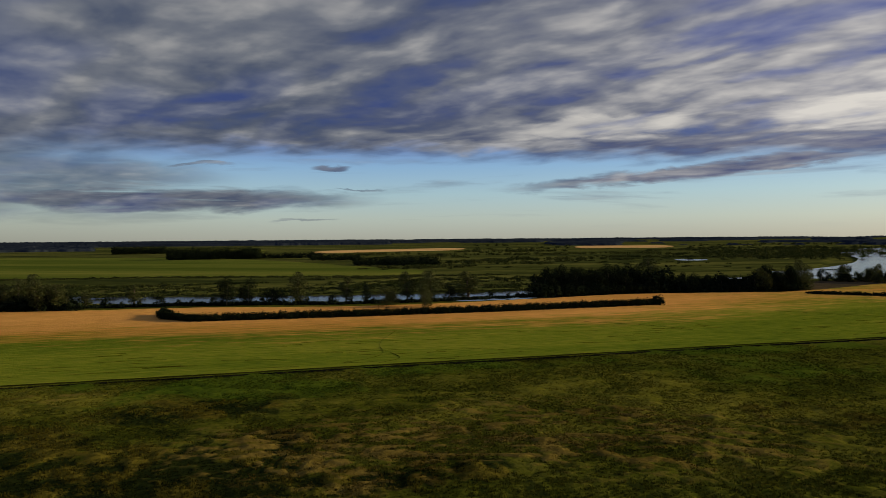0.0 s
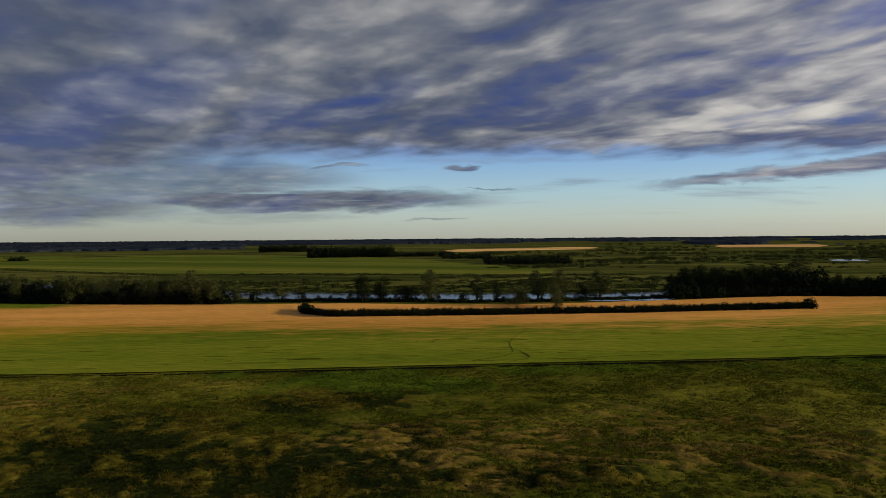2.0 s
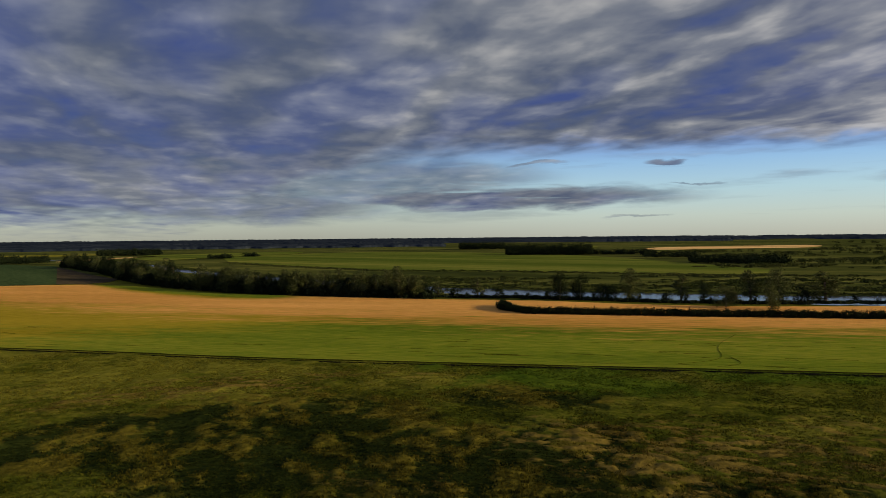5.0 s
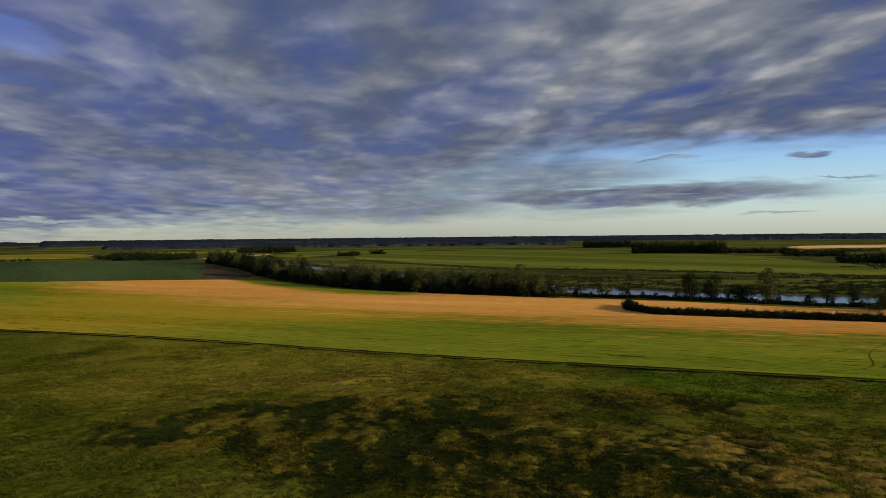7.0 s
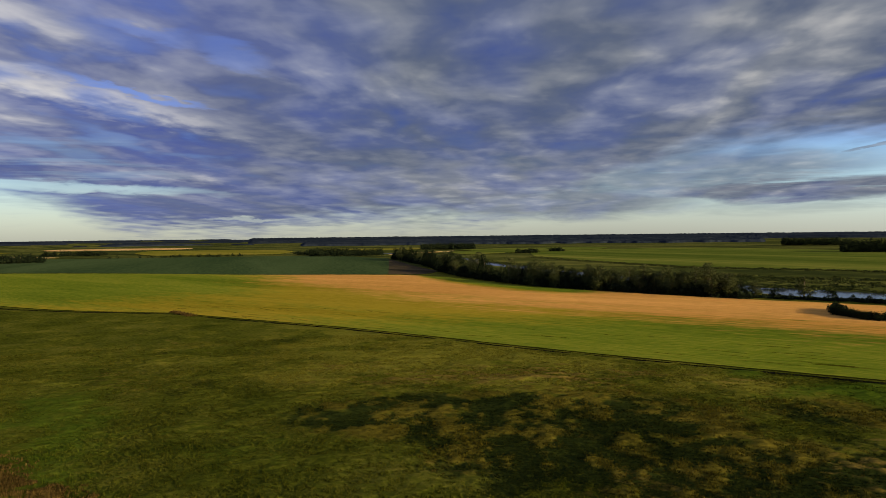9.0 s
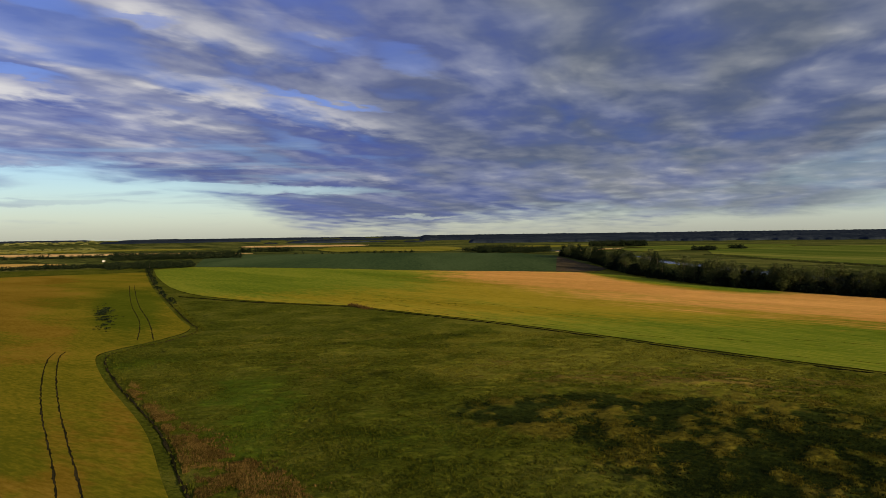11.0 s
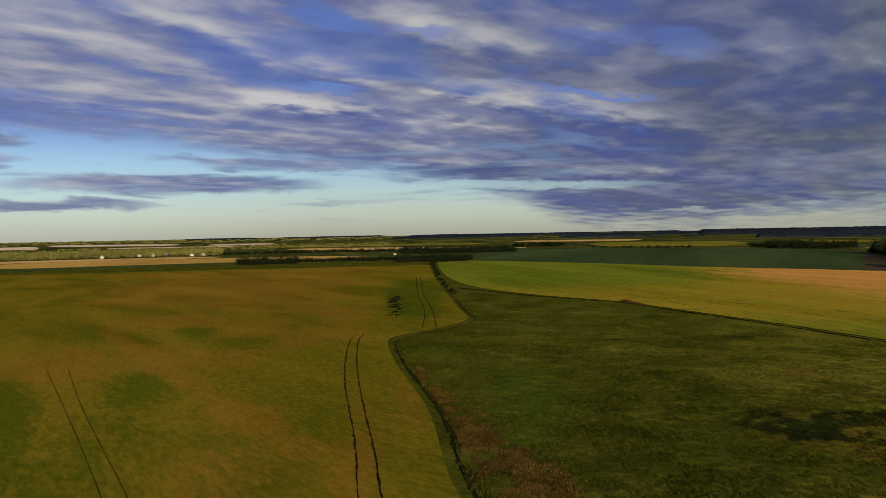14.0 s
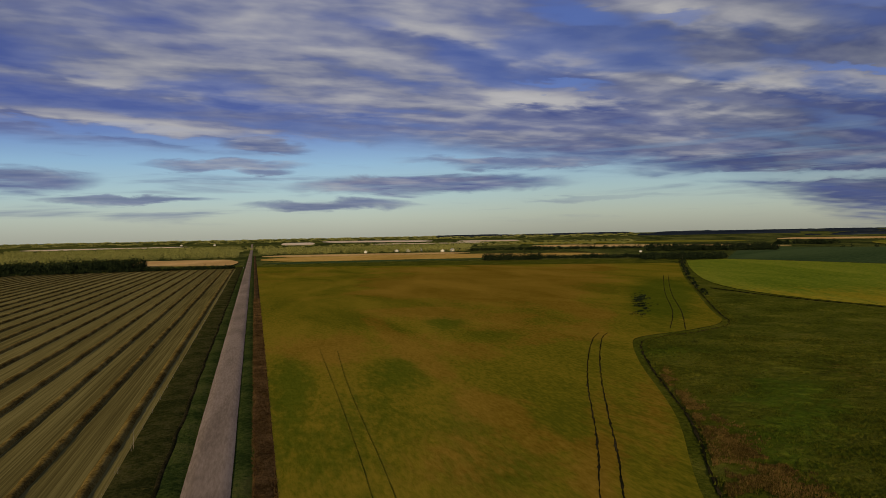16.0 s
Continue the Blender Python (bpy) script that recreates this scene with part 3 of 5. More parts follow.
def zone_dry(x, y):
    area = np.maximum.reduce([0.8 * blob(x, y, -12, 155, 22, 34), blob(x, y, 8, 140, 14, 26), 0.5 * blob(x, y, 30, 118, 14, 16), 0.3 * blob(x, y, 52, 130, 14, 18), 0.35 * blob(x, y, 74, 230, 8, 60), 0.15 * blob(x, y, 70, 165, 8, 25),
                              0.6 * blob(x, y, 44, 212, 24, 24), 0.3 * blob(x, y, 75, 300, 12, 70), 0.4 * blob(x, y, 60, 230, 10, 30)])
    return area * (0.12 + 0.35 * step(vnoise(x, y, 14, 3), 0.30, 0.62) + 0.85 * step(lodged(x, y), 0.44, 0.62))


def zone_tussock(x, y):
    return step(wet_hollows(x, y), 0.15, 0.6) * (1 - clumps(x, y)) * 1.1


def zone_lush(x, y):
    by_ditch = 0.8 * (1 - step(near_line(x, y, np.asarray(DITCH)[4:]), 5, 34)) * step(x, -180, -60)
    area = np.maximum.reduce([by_ditch, 0.6 * blob(x, y, 80, 175, 7, 70), 0.4 * blob(x, y, 68, 150, 9, 45), 0.3 * blob(x, y, 59, 124, 10, 16), blob(x, y, 16, 205, 12, 20), 0.5 * blob(x, y, 88, 255, 5, 25),
                              0.6 * blob(x, y, -25, 240, 15, 40)])
    return area * (0.4 + 0.7 * step(vnoise(x + 90, y, 20, 3), 0.30, 0.60))


def zone_fair(x, y):
    far_part = 0.85 * step(np.hypot(x, y), 150, 215) * step(np.degrees(np.arctan2(-x, y)), 14, 28) * (1 - 0.55 * step(np.degrees(np.arctan2(-x, y)), 54, 72))
    return np.maximum.reduce([far_part, blob(x, y, 44, 218, 28, 36), 0.3 * blob(x, y, 60, 260, 14, 60), blob(x, y, -18, 185, 18, 55), 0.8 * blob(x, y, 2, 175, 9, 25)]) * (0.5 + 0.6 * step(vnoise(x + 20, y, 16, 3), 0.3, 0.6))


MEADOW_ZONES = {"dark": zone_dark, "fair": zone_fair, "tussock": zone_tussock, "dry": zone_dry, "lush": zone_lush}

# ------------------------------------------------------------------ ground and water
fan = np.radians(np.r_[np.arange(-36, 140.01, 0.25), np.arange(144, 321, 4.0)])
rings = np.r_[0.001, 10, 30, np.linspace(60, 105, 12)[:-1], np.linspace(105, 290, 280)[:-1], np.geomspace(290, 4950, 210)]
gx = (-np.sin(fan)[:, None] * rings).ravel()
gy = (np.cos(fan)[:, None] * rings).ravel()
gx = gx + 4.0 * (np.hypot(gx, gy) < 20)
wet = river_edge(gx, gy) + 9 * (vnoise(gx, gy, 30, 3) - 0.5) + 26 * step(gy - 700, 0, 200) * (vnoise(gx, gy, 60, 3) - 0.5)
gz = rise(gx, gy) - 3.0 * (1 - step(wet, -7, 3))
dk = np.clip(zone_dark(gx, gy), 0, 1)
creek_y = line(CREEK, 300)
creek_y = creek_y[np.argsort(creek_y[:, 0])]
ditch_y = line(DITCH, 300)
ditch_y = ditch_y[np.argsort(ditch_y[:, 0])]
meadow = (1 - step(np.hypot(gx, gy), 400, 560)) * step(np.interp(gx, ditch_y[:, 0], ditch_y[:, 1]) - gy, 0.5, 3) * step(gy - np.interp(gx, creek_y[:, 0], creek_y[:, 1]), -1, 3)
dry_part = np.clip(zone_dry(gx, gy), 0, 1)
mounds = step(wet_hollows(gx, gy), 0.2, 0.7) * (1 - clumps(gx, gy))
gz += (0.6 * (vnoise(gx, gy, 2.8, 3) - 0.5) * (1 - 0.5 * dk) + 0.7 * (vnoise(gx, gy, 13, 2) - 0.5) - 0.22 * dk + 0.38 * mounds
       + 1.7 * (lodged(gx, gy) - 0.5) * (0.2 + 0.6 * dry_part)) * meadow + 0.3 * meadow
gz -= 0.25 * (1 - step(near_line(gx, gy, line(CREEK, 80)), 0.4, 3.0)) * (np.hypot(gx, gy) < 700)
nf, nr = len(fan), len(rings)
quads = grid_faces(nf, nr)
seam = np.stack([np.arange(nr - 1) + (nf - 1) * nr, np.arange(nr - 1), np.arange(1, nr), np.arange(1, nr) + (nf - 1) * nr], 1)
ground = mesh_object("ground", np.stack([gx, gy, gz], 1), np.vstack([quads, seam]), M_MEADOW,
                     [(key, fn(gx, gy)) for key, fn in MEADOW_ZONES.items()], True)
ground.data.materials.append(M_MARSH)
mid_face = np.stack([gx, gy], 1)[np.vstack([quads, seam])].mean(1)
far_side = (mid_face @ np.array([0.15, 1.0]) > 470) | (np.hypot(*mid_face.T) > 1100)
ground.data.polygons.foreach_set("material_index", far_side.astype(np.int32))
tagged(ground, "wide flat grassland with patches of dry and dark grass", "ground", kind="structure")

wl = line(RIVER, 160)
dirs = np.gradient(wl, axis=0)
dirs /= np.linalg.norm(dirs, axis=1, keepdims=True)
side = np.stack([-dirs[:, 1], dirs[:, 0]], 1)
halves = np.interp(np.linspace(0, 1, 160), np.linspace(0, 1, len(RIVER_HALF)), RIVER_HALF)[:, None] + 34
wp = np.stack([wl - side * halves, wl + side * halves], 1).reshape(-1, 2)
water = mesh_object("water", np.c_[wp, np.full(len(wp), -0.9)], grid_faces(160, 2), M_WATER, (), True)
tagged(water, "calm river reflecting the pale evening sky", "river", kind="structure")
def pond(azimuth, r, half_a, half_r, label):
    """A small sheet of water with an uneven edge."""
    t = np.linspace(0, 2 * math.pi, 48, endpoint=False)
    wob = 0.75 + 0.5 * vnoise(9 * np.cos(t) + azimuth, 9 * np.sin(t) + 40, 5, 2)
    px, py = polar(azimuth + half_a * np.cos(t) * wob, r + half_r * np.sin(t) * wob)
    x0, y0 = polar(azimuth, r)
    co = np.vstack([np.c_[px, py, np.full(48, 0.12)], [[x0, y0, 0.12]]])
    i = np.arange(48)
    return tagged(mesh_object("water", co, np.stack([i, (i + 1) % 48, np.full(48, 48)], 1), M_WATER, (), True), label, "pond", kind="structure")


pond(-19.3, 1330, 1.3, 45, "small pale pond on the marsh")
pond(-22.5, 745, 1.6, 14, "shallow backwater in the reeds")
pond(-26.0, 900, 1.3, 14, "shallow backwater in the reeds")
pond(-28.6, 1010, 1.0, 16, "shallow backwater in the reeds")

# ------------------------------------------------------------------ fields
def ripe_grain(x, y):
    """Golden along the river, green towards the ditch."""
    low = line(((-900, 352), (-776, 346), (-582, 340), (-400, 328), (-270, 316), (-150, 312), (-76, 316), (4, 338), (123, 374), (251, 415), (400, 460)), 60)
    beyond = y - np.interp(x, low[:, 0], low[:, 1])
    a = 0.50 + beyond / 170 + 0.22 * step(-x, 100, 450)
    # no gold beside the trees: unripe green, and their shade painted in
    by_trees = 1 - (1 - step(near_line(x, y, line(BANK, 60)), 16, 60)) * step(-x, 260, 380)
    return np.clip(a, 0, 1) * by_trees * (1 - step(x, 90, 260) * 0.45) * (1 - 0.75 * step(-x, 560, 840))


grain_near = [(-1000, 66), (-760, 54), (-560, 55)] + [(px + 0.3, py + 1.8) for px, py in DITCH[1:]]
GRAIN_FAR = ((-1050, 117), (-897, 250), (-748, 335), (-640, 425), (-575, 462), (-470, 432), (-403, 411), (-305, 414)) + BANK[6:]
loft("grain_field", grain_near, GRAIN_FAR, 300, 170, M_GRAIN, "ripening grain field, green by the ditch and golden by the river", "crop field",
     0.38, 0.14, 4.0, {"straw": lambda x, y: np.clip(0.65 * step(-x, 110, 380) * (1 - 0.75 * step(-x, 420, 640)) + 0.9 * ripe_grain(x, y), 0, 1) * step(near_line(x, y, line(BANK, 60)), 8, 45), "ripe": ripe_grain})
PALE_BANDS = [line(l, 30) for l in (((-900, -190), (-714, -144), (-458, -58), (-357, -19)), ((-332, -129), (-241, -78), (-169, -36), (-140, -17)))]


def crop_lush(x, y):
    """Where the crop is still green."""
    return np.maximum.reduce([1.0 * blob(x, y, 88, 480, 3.2, 190), 0.55 * blob(x, y, 101, 300, 3, 50), 0.6 * blob(x, y, 113, 150, 9, 60), 0.5 * blob(x, y, 106, 420, 3, 60),
                              0.9 * blob(x, y, 84.6, 195, 1.8, 70), 0.8 * blob(x, y, 101, 126, 7, 17), 0.6 * blob(x, y, 103, 160, 5, 45), 0.8 * blob(x, y, 105, 335, 2.5, 45),
                              0.8 * blob(x, y, 109, 215, 4, 40), 0.8 * blob(x, y, 117.5, 200, 2.5, 80), 0.7 * blob(x, y, 103.5, 135, 3, 14)])


def crop_ripe(x, y):
    """Where it has turned brown."""
    a = np.degrees(np.arctan2(-x, y))
    return np.clip(0.45 * step(vnoise(x + 300, y, 60, 4), 0.36, 0.70) * step(a, 90, 93) + 0.95 * blob(x, y, 101, 640, 11, 300) + 0.5 * blob(x, y, 92.6, 160, 2.2, 60)
                   + 0.6 * blob(x, y, 88.4, 175, 2.2, 60) + 0.4 * (1 - step(near_line(x, y, PALE_BANDS[0]), 3, 18)) + 0.4 * (1 - step(near_line(x, y, PALE_BANDS[1]), 1.5, 8))
                   + 0.7 * blob(x, y, 101.5, 168, 4, 16) + 0.6 * blob(x, y, 114, 250, 3, 45), 0, 1)


loft("crop_field", [road_place(s, -2.8) for s in (60, 400, 1030)], [(p[0] - 1.5, p[1] - 3.0) for p in reversed(CREEK[1:])], 260, 160, M_CROP,
     "patchy brown and green crop with wheel ruts", "crop field", 0.34, 0.12, 3.0,
     {"lush": crop_lush, "ripe": crop_ripe})
stub = loft("stubble_field", [road_place(s, 25) for s in (40, 500, 1006)], [road_place(s, 640) for s in (40, 500, 1006)], 60, 60, M_STUBBLE,
            "cut stubble field between swaths", "stubble field", 0.12, 0.0)
loft("plough_field", [(228, 556), (262, 528), (300, 474), (420, 400)], [(236, 590), (300, 640), (408, 655), (640, 640)], 20, 12, M_FIELD_BROWN,
     "bare ploughed brown field by the river", "field", 0.3)
loft("deep_field", [(-1050, 122), (-897, 252), (-744, 332), (-628, 440)], [(-1720, 230), (-1500, 600), (-1330, 800), (-1060, 745)], 60, 40, M_FIELD_DEEP,
     "dark green crop field", "crop field", 0.5)
loft("fallow_wedge", [(-634, 438), (-600, 470), (-640, 520)], [(-1066, 742), (-960, 690), (-800, 600)], 16, 10, M_FIELD_BROWN, "bare dark earth wedge by the trees",
     "field", 0.3)
loft("green_field", [(-900, 960), (-743, 883), (-470, 770), (-326, 802), (-61, 782), (-25, 830)],
     [(-1350, 1400), (-1219, 1420), (-1100, 1830), (-632, 1645), (-380, 1470), (-25, 910)], 80, 50, M_FIELD_GREEN,
     "light green meadow field across the river", "field", 0.5)


def far_field(name, a0, a1, r0, r1, mat, label, r2=None, r3=None):
    """A distant field between two azimuths; r0 to r1 at the first, r2 to r3 at the second."""
    r2, r3 = r2 or r0, r3 or r1
    q = np.linspace(0, 1, 14)
    lo, hi = r0 + (r2 - r0) * q, r1 + (r3 - r1) * q
    half = (hi - lo) / 2 * (0.9 + 0.25 * (vnoise(q * 20 + r0, q * 0 + a0, 4, 2) - 0.5)) * (1 - 0.8 * np.abs(2 * q - 1) ** 14)
    near = [polar(a0 + (a1 - a0) * t, m - h) for t, m, h in zip(q, (lo + hi) / 2, half)]
    far = [polar(a0 + (a1 - a0) * t, m + h) for t, m, h in zip(q, (lo + hi) / 2, half)]
    return loft(name, near, far, 24, 12, mat, label, "field", 1.2)


FAR = (
    ("tan_field", 10.5, -1.8, 1960, 2450, M_FIELD_TAN, "distant tan stubble field", 2350, 2750),
    ("tan_field", -10.5, -18.0, 2500, 2950, M_FIELD_TAN, "distant tan stubble field", 2550, 3000),
    ("yellow_field", 74, 62.5, 1780, 2500, M_FIELD_YELLOW, "distant yellow-green crop field", 1700, 2350),
    ("yellow_field", 61, 52, 2050, 2300, M_FIELD_YELLOW, "distant yellow-green crop field", 2050, 2350),
    ("tan_field", 55, 48, 1500, 1580, M_FIELD_TAN, "narrow distant tan strip", 1850, 1960),
    ("green_field", 50, 37.5, 1420, 2050, M_FIELD_GREEN, "distant green crop field", 1880, 2300),
    ("green_field", 21, 14, 2400, 2750, M_FIELD_GREEN, "distant green field between woods", 2400, 2700),
    ("tan_field", 98, 79, 1950, 2350, M_FIELD_TAN, "distant pinkish stubble strip", 1720, 1880),
    ("tan_field", 80, 70, 2600, 2900, M_FIELD_TAN, "distant pale stubble strip", 2600, 2850),
    ("ochre_field", 119.6, 92, 1170, 1500, M_FIELD_OCHRE, "ochre crop strip behind the near field", 1170, 1400),
    ("deep_strip", 119.5, 97, 1090, 1165, M_FIELD_DEEP, "dark green strip behind the near field", 1130, 1165),
    ("tan_field", 119.5, 103, 1480, 1640, M_FIELD_TAN, "tan stubble before the farmstead", 1440, 1580),
    ("tan_field", 129.5, 121.3, 1180, 1480, M_FIELD_TAN, "tan stubble beyond the hedge", 1060, 1420),
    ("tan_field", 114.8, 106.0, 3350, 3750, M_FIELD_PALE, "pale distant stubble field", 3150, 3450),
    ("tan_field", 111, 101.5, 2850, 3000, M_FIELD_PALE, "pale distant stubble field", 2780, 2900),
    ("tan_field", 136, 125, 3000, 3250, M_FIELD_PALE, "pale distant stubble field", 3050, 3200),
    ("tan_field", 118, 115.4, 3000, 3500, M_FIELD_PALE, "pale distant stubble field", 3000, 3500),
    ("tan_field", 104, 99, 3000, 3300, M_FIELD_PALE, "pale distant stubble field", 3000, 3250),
    ("yellow_field", 100, 82, 2450, 2800, M_FIELD_YELLOW, "distant yellow-green field", 2400, 2650),
)
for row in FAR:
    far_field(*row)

# ------------------------------------------------------------------ road and verges
def strip(name, s0, s1, n0, n1, mat, label, category, z=0.05, crown=0.0, count=160, cross=7, wander=0.0):
    s, n = np.meshgrid(np.linspace(s0, s1, count), np.linspace(n0, n1, cross), indexing="ij")
    n = n + wander * (vnoise(s, n * 0 + n0, 9, 3) - 0.5) * 2
    x, y = road_place(s, n)
    mid = (n - n0) / (n1 - n0)
    zz = z + crown * (1 - (2 * mid - 1) ** 2) + rise(x, y)
    zz[:, 0] -= 0.3
    zz[:, -1] -= 0.3
    return tagged(mesh_object(name, np.stack([x.ravel(), y.ravel(), zz.ravel()], 1), grid_faces(count, cross), mat, (), True), label, category, kind="structure")


strip("road", 20, 3400, 4.7, 12.6, M_GRAVEL, "straight pale gravel road", "road", 0.55, 0.12, 300, 9, 0.12)
strip("verge_grass_1", 30, 1700, -2.9, 1.2, M_DRYVERGE, "rusty brown grass on the road verge", "verge", 0.30, 0.15, 400, 7, 0.5)
strip("verge_grass_2", 30, 1700, 1.0, 4.9, M_VERGE, "dark green grass on the road shoulder", "verge", 0.22, 0.1, 300, 5, 0.4)
strip("verge_grass_3", 30, 1700, 12.4, 17.2, M_VERGE, "dark green grass on the road shoulder", "verge", 0.22, 0.1, 300, 5, 0.4)
strip("verge_grass_4", 30, 1060, 16.6, 25.6, M_ROUGH, "rough grass beside the stubble", "verge", 0.24, 0.12, 300, 7, 0.5)
strip("verge_track", 30, 1060, 16.6, 17.5, M_SOIL, "narrow dark track in the verge", "track", 0.46, 0.0, 300, 3, 0.5)

# swaths of cut crop lie in rows along the road
for i in range(52):
    n0 = 28.4 + 11.0 * i
    cnt, near = (520, 36.0) if i < 12 else (160, 36.0 + 9 * (i - 12))
    s, q = np.meshgrid(np.linspace(near, 1003 - 0.05 * n0, cnt), np.linspace(-1, 1, 7), indexing="ij")
    n = n0 + q * (1.2 + 0.6 * (vnoise(s, s * 0 + 40 * i, 2.5, 2) - 0.5)) + 0.5 * (vnoise(s, s * 0 + 7 * i, 25, 2) - 0.5)
    z = 0.12 + 1.0 * np.maximum(0, 1 - np.abs(q) ** 3.2) * (0.8 + 0.35 * (vnoise(s * 1.3, n * 1.3 + 9 * i, 1.2, 2) - 0.4)) - 0.06 * (np.abs(q) > 0.95)
    x, y = road_place(s, n)
    ob = mesh_object("swath", np.stack([x.ravel(), y.ravel(), z.ravel()], 1), grid_faces(cnt, 7), M_SWATH, (), True)
    tagged(ob, "long row of cut golden-brown crop on stubble", "swath", "swaths in the stubble field")


def ribbon(name, points, width, mat, label, category, z=0.03, n=300, ragged=0.4, piece=3.0, hump=0.0, flare=0.0):
    """A narrow uneven band along a bent line."""
    p = line(points, n)
    t = np.gradient(p, axis=0)
    t /= np.linalg.norm(t, axis=1, keepdims=True)
    s = np.stack([-t[:, 1], t[:, 0]], 1)
    d = np.arange(n) * np.linalg.norm(np.diff(p, axis=0), axis=1).mean()
    wide = width / 2 * (1 + ragged * 2 * (vnoise(d, d * 0 + len(name), piece, 3) - 0.5))
    if flare:
        wide = wide * (1 + flare * step(p[:, 0], -170, 30))
    sway = ragged * width * (vnoise(d, d * 0 + 31.7, piece * 2, 2) - 0.5)
    rows = [p + s * (sway + q * wide)[:, None] for q in (-1, 0, 1)]
    co = np.stack(rows, 1).reshape(-1, 2) * (1 - z / 42)
    zz = np.tile([z - 0.25, z + hump, z - 0.25], n) + rise(co[:, 0], co[:, 1])
    return tagged(mesh_object(name, np.c_[co, zz], grid_faces(n, 3), mat, (), True), label, category, kind="structure")


# the ditch strip paints in the shaded step of the grain edge
ribbon("ditch_1", DITCH, 1.7, M_EDGE_SHADE, "narrow ditch line between meadow and grain, black with painted shade", "ditch", 0.56, 900, 0.75, 3.5, flare=1.0)
ribbon("ditch_2", CREEK, 0.6, M_SOIL, "dark winding creek bed between rushes", "creek", 0.36, 1400, 1.1, 3)
RUTS = (((-300, -15), (-281, -17), (-222, -15), (-184, -12), (-148, -8), (-114, -6), (-60, -2)),
        ((-300, -11.6), (-286, -13.6), (-223, -11.2), (-173, -7.2), (-141, -4), (-114, -2.2), (-60, 1.4)),
        ((-689, 25), (-488, 18), (-386, 19), (-318, 14)), ((-689, 29), (-488, 22), (-386, 23), (-314, 20)),
        ((-240, -113), (-185, -83), (-106, -41), (-70, -24)), ((-240, -106), (-179, -76), (-107, -37.4), (-70, -20)))
# strips laid over the crop; the dark of the first four paints in shade
for i, row in enumerate(RUTS):
    ribbon("wheel_rut_%d" % (i + 1), row, (0.6, 0.6, 0.7, 0.7, 0.16, 0.16)[i], M_SOIL if i < 4 else M_TRAM, "wheel rut pressed through the crop", "wheel rut", 0.50, 500, 0.7, 1.2)

# ------------------------------------------------------------------ grass tufts
def tufts(name, x, y, tall, wide, blades, mat, label, zones=True, base=0.35):
    """Many tufts of bent blades, three corners a blade."""
    n = len(x)
    a = rng.random((n, blades)) * 2 * math.pi
    lean = (0.25 + 0.75 * rng.random((n, blades))) * wide[:, None] * 0.6
    high = tall[:, None] * (0.6 + 0.5 * rng.random((n, blades)))
    ox, oy = (rng.random((2, n, blades)) - 0.5) * wide[:, None] * 0.9
    bx, by = x[:, None] + ox, y[:, None] + oy
    w = wide[:, None] * (0.10 + 0.10 * rng.random((n, blades)))
    t = a + math.pi / 2
    bz = np.full_like(bx, base - 0.06) + rise(bx, by)
    p = np.stack([np.stack([bx - np.cos(t) * w, by - np.sin(t) * w, bz], -1), np.stack([bx + np.cos(t) * w, by + np.sin(t) * w, bz], -1),
                  np.stack([bx + np.cos(a) * lean, by + np.sin(a) * lean, bz + high], -1)], 2).reshape(-1, 3)
    jx, jy = rng.normal(0, 0.9, (2, n))
    extra = [(key, np.repeat(fn(x + jx, y + jy), 3 * blades)) for key, fn in MEADOW_ZONES.items()] if zones else ()
    return tagged(mesh_object(name, p, np.arange(len(p)).reshape(-1, 3), mat, extra), label, "grass", kind="stuff")


ditch_line = line(DITCH, 200)
creek_line = line(CREEK, 200)


def in_meadow(x, y):
    a = np.degrees(np.arctan2(-x, y))
    o = np.argsort(ditch_line[:, 0])
    below = y < np.interp(x, ditch_line[o, 0], ditch_line[o, 1]) - 1.2
    above = (x > -100) | (y > np.interp(x, *(creek_line[np.argsort(creek_line[:, 0])].T)) + 2)
    return below & above & (a > -36) & (a < 95)


n = 130000
a, r = rng.uniform(-35, 90, n), rng.uniform(104.0, 300.0, n)
x, y = polar(a, r)
keep = in_meadow(x, y)
x, y = x[keep], y[keep]
d = zone_dark(x, y)
on_mound = step(wet_hollows(x, y), 0.2, 0.7) * (1 - clumps(x, y))
tall = (0.16 + 0.32 * rng.random(len(x))) * (1 - 0.45 * np.clip(d, 0, 1)) * (0.55 + 0.9 * vnoise(x, y, 7, 2)) * (1 + 1.1 * on_mound)
tufts("meadow_tufts", x, y, tall, 0.36 + 0.36 * rng.random(len(x)), 7, M_TUFT, "tussocky meadow grass, ochre and green")
n = 15000
q = rng.random(n)
p = line(CREEK[9:], 400)[(q * 399).astype(int)]
off = np.abs(rng.normal(0, 1, n)) * 3.2 * (0.35 + 1.6 * step(p[:, 0], -190, -115))
x, y = p[:, 0] + rng.normal(0, 1.0, n), p[:, 1] + 1.2 + off + rng.normal(0, 0.4, n)
keep = vnoise(x, y, 5, 2) > 0.47
x, y = x[keep], y[keep]
n = len(x)
q = rng.random(9000)
bx, by = -158 + 50 * q, rng.random(9000) ** 1.4 * (4 + 11 * step(q, 0.1, 0.75))
ok = vnoise(bx, by, 4, 2) > 0.46
x, y = np.r_[x, bx[ok]], np.r_[y, 15 + by[ok] - 1.5 * (1 - q[ok])]
n = len(x)
tufts("creek_rushes", x, y, 0.25 + 0.45 * rng.random(n), 0.28 + 0.3 * rng.random(n), 6, M_RUSH, "brown rushes and dead grass along the creek", False)
n = 9000
s, q = rng.uniform(80, 500, n), rng.uniform(-2.8, 1.3, n)
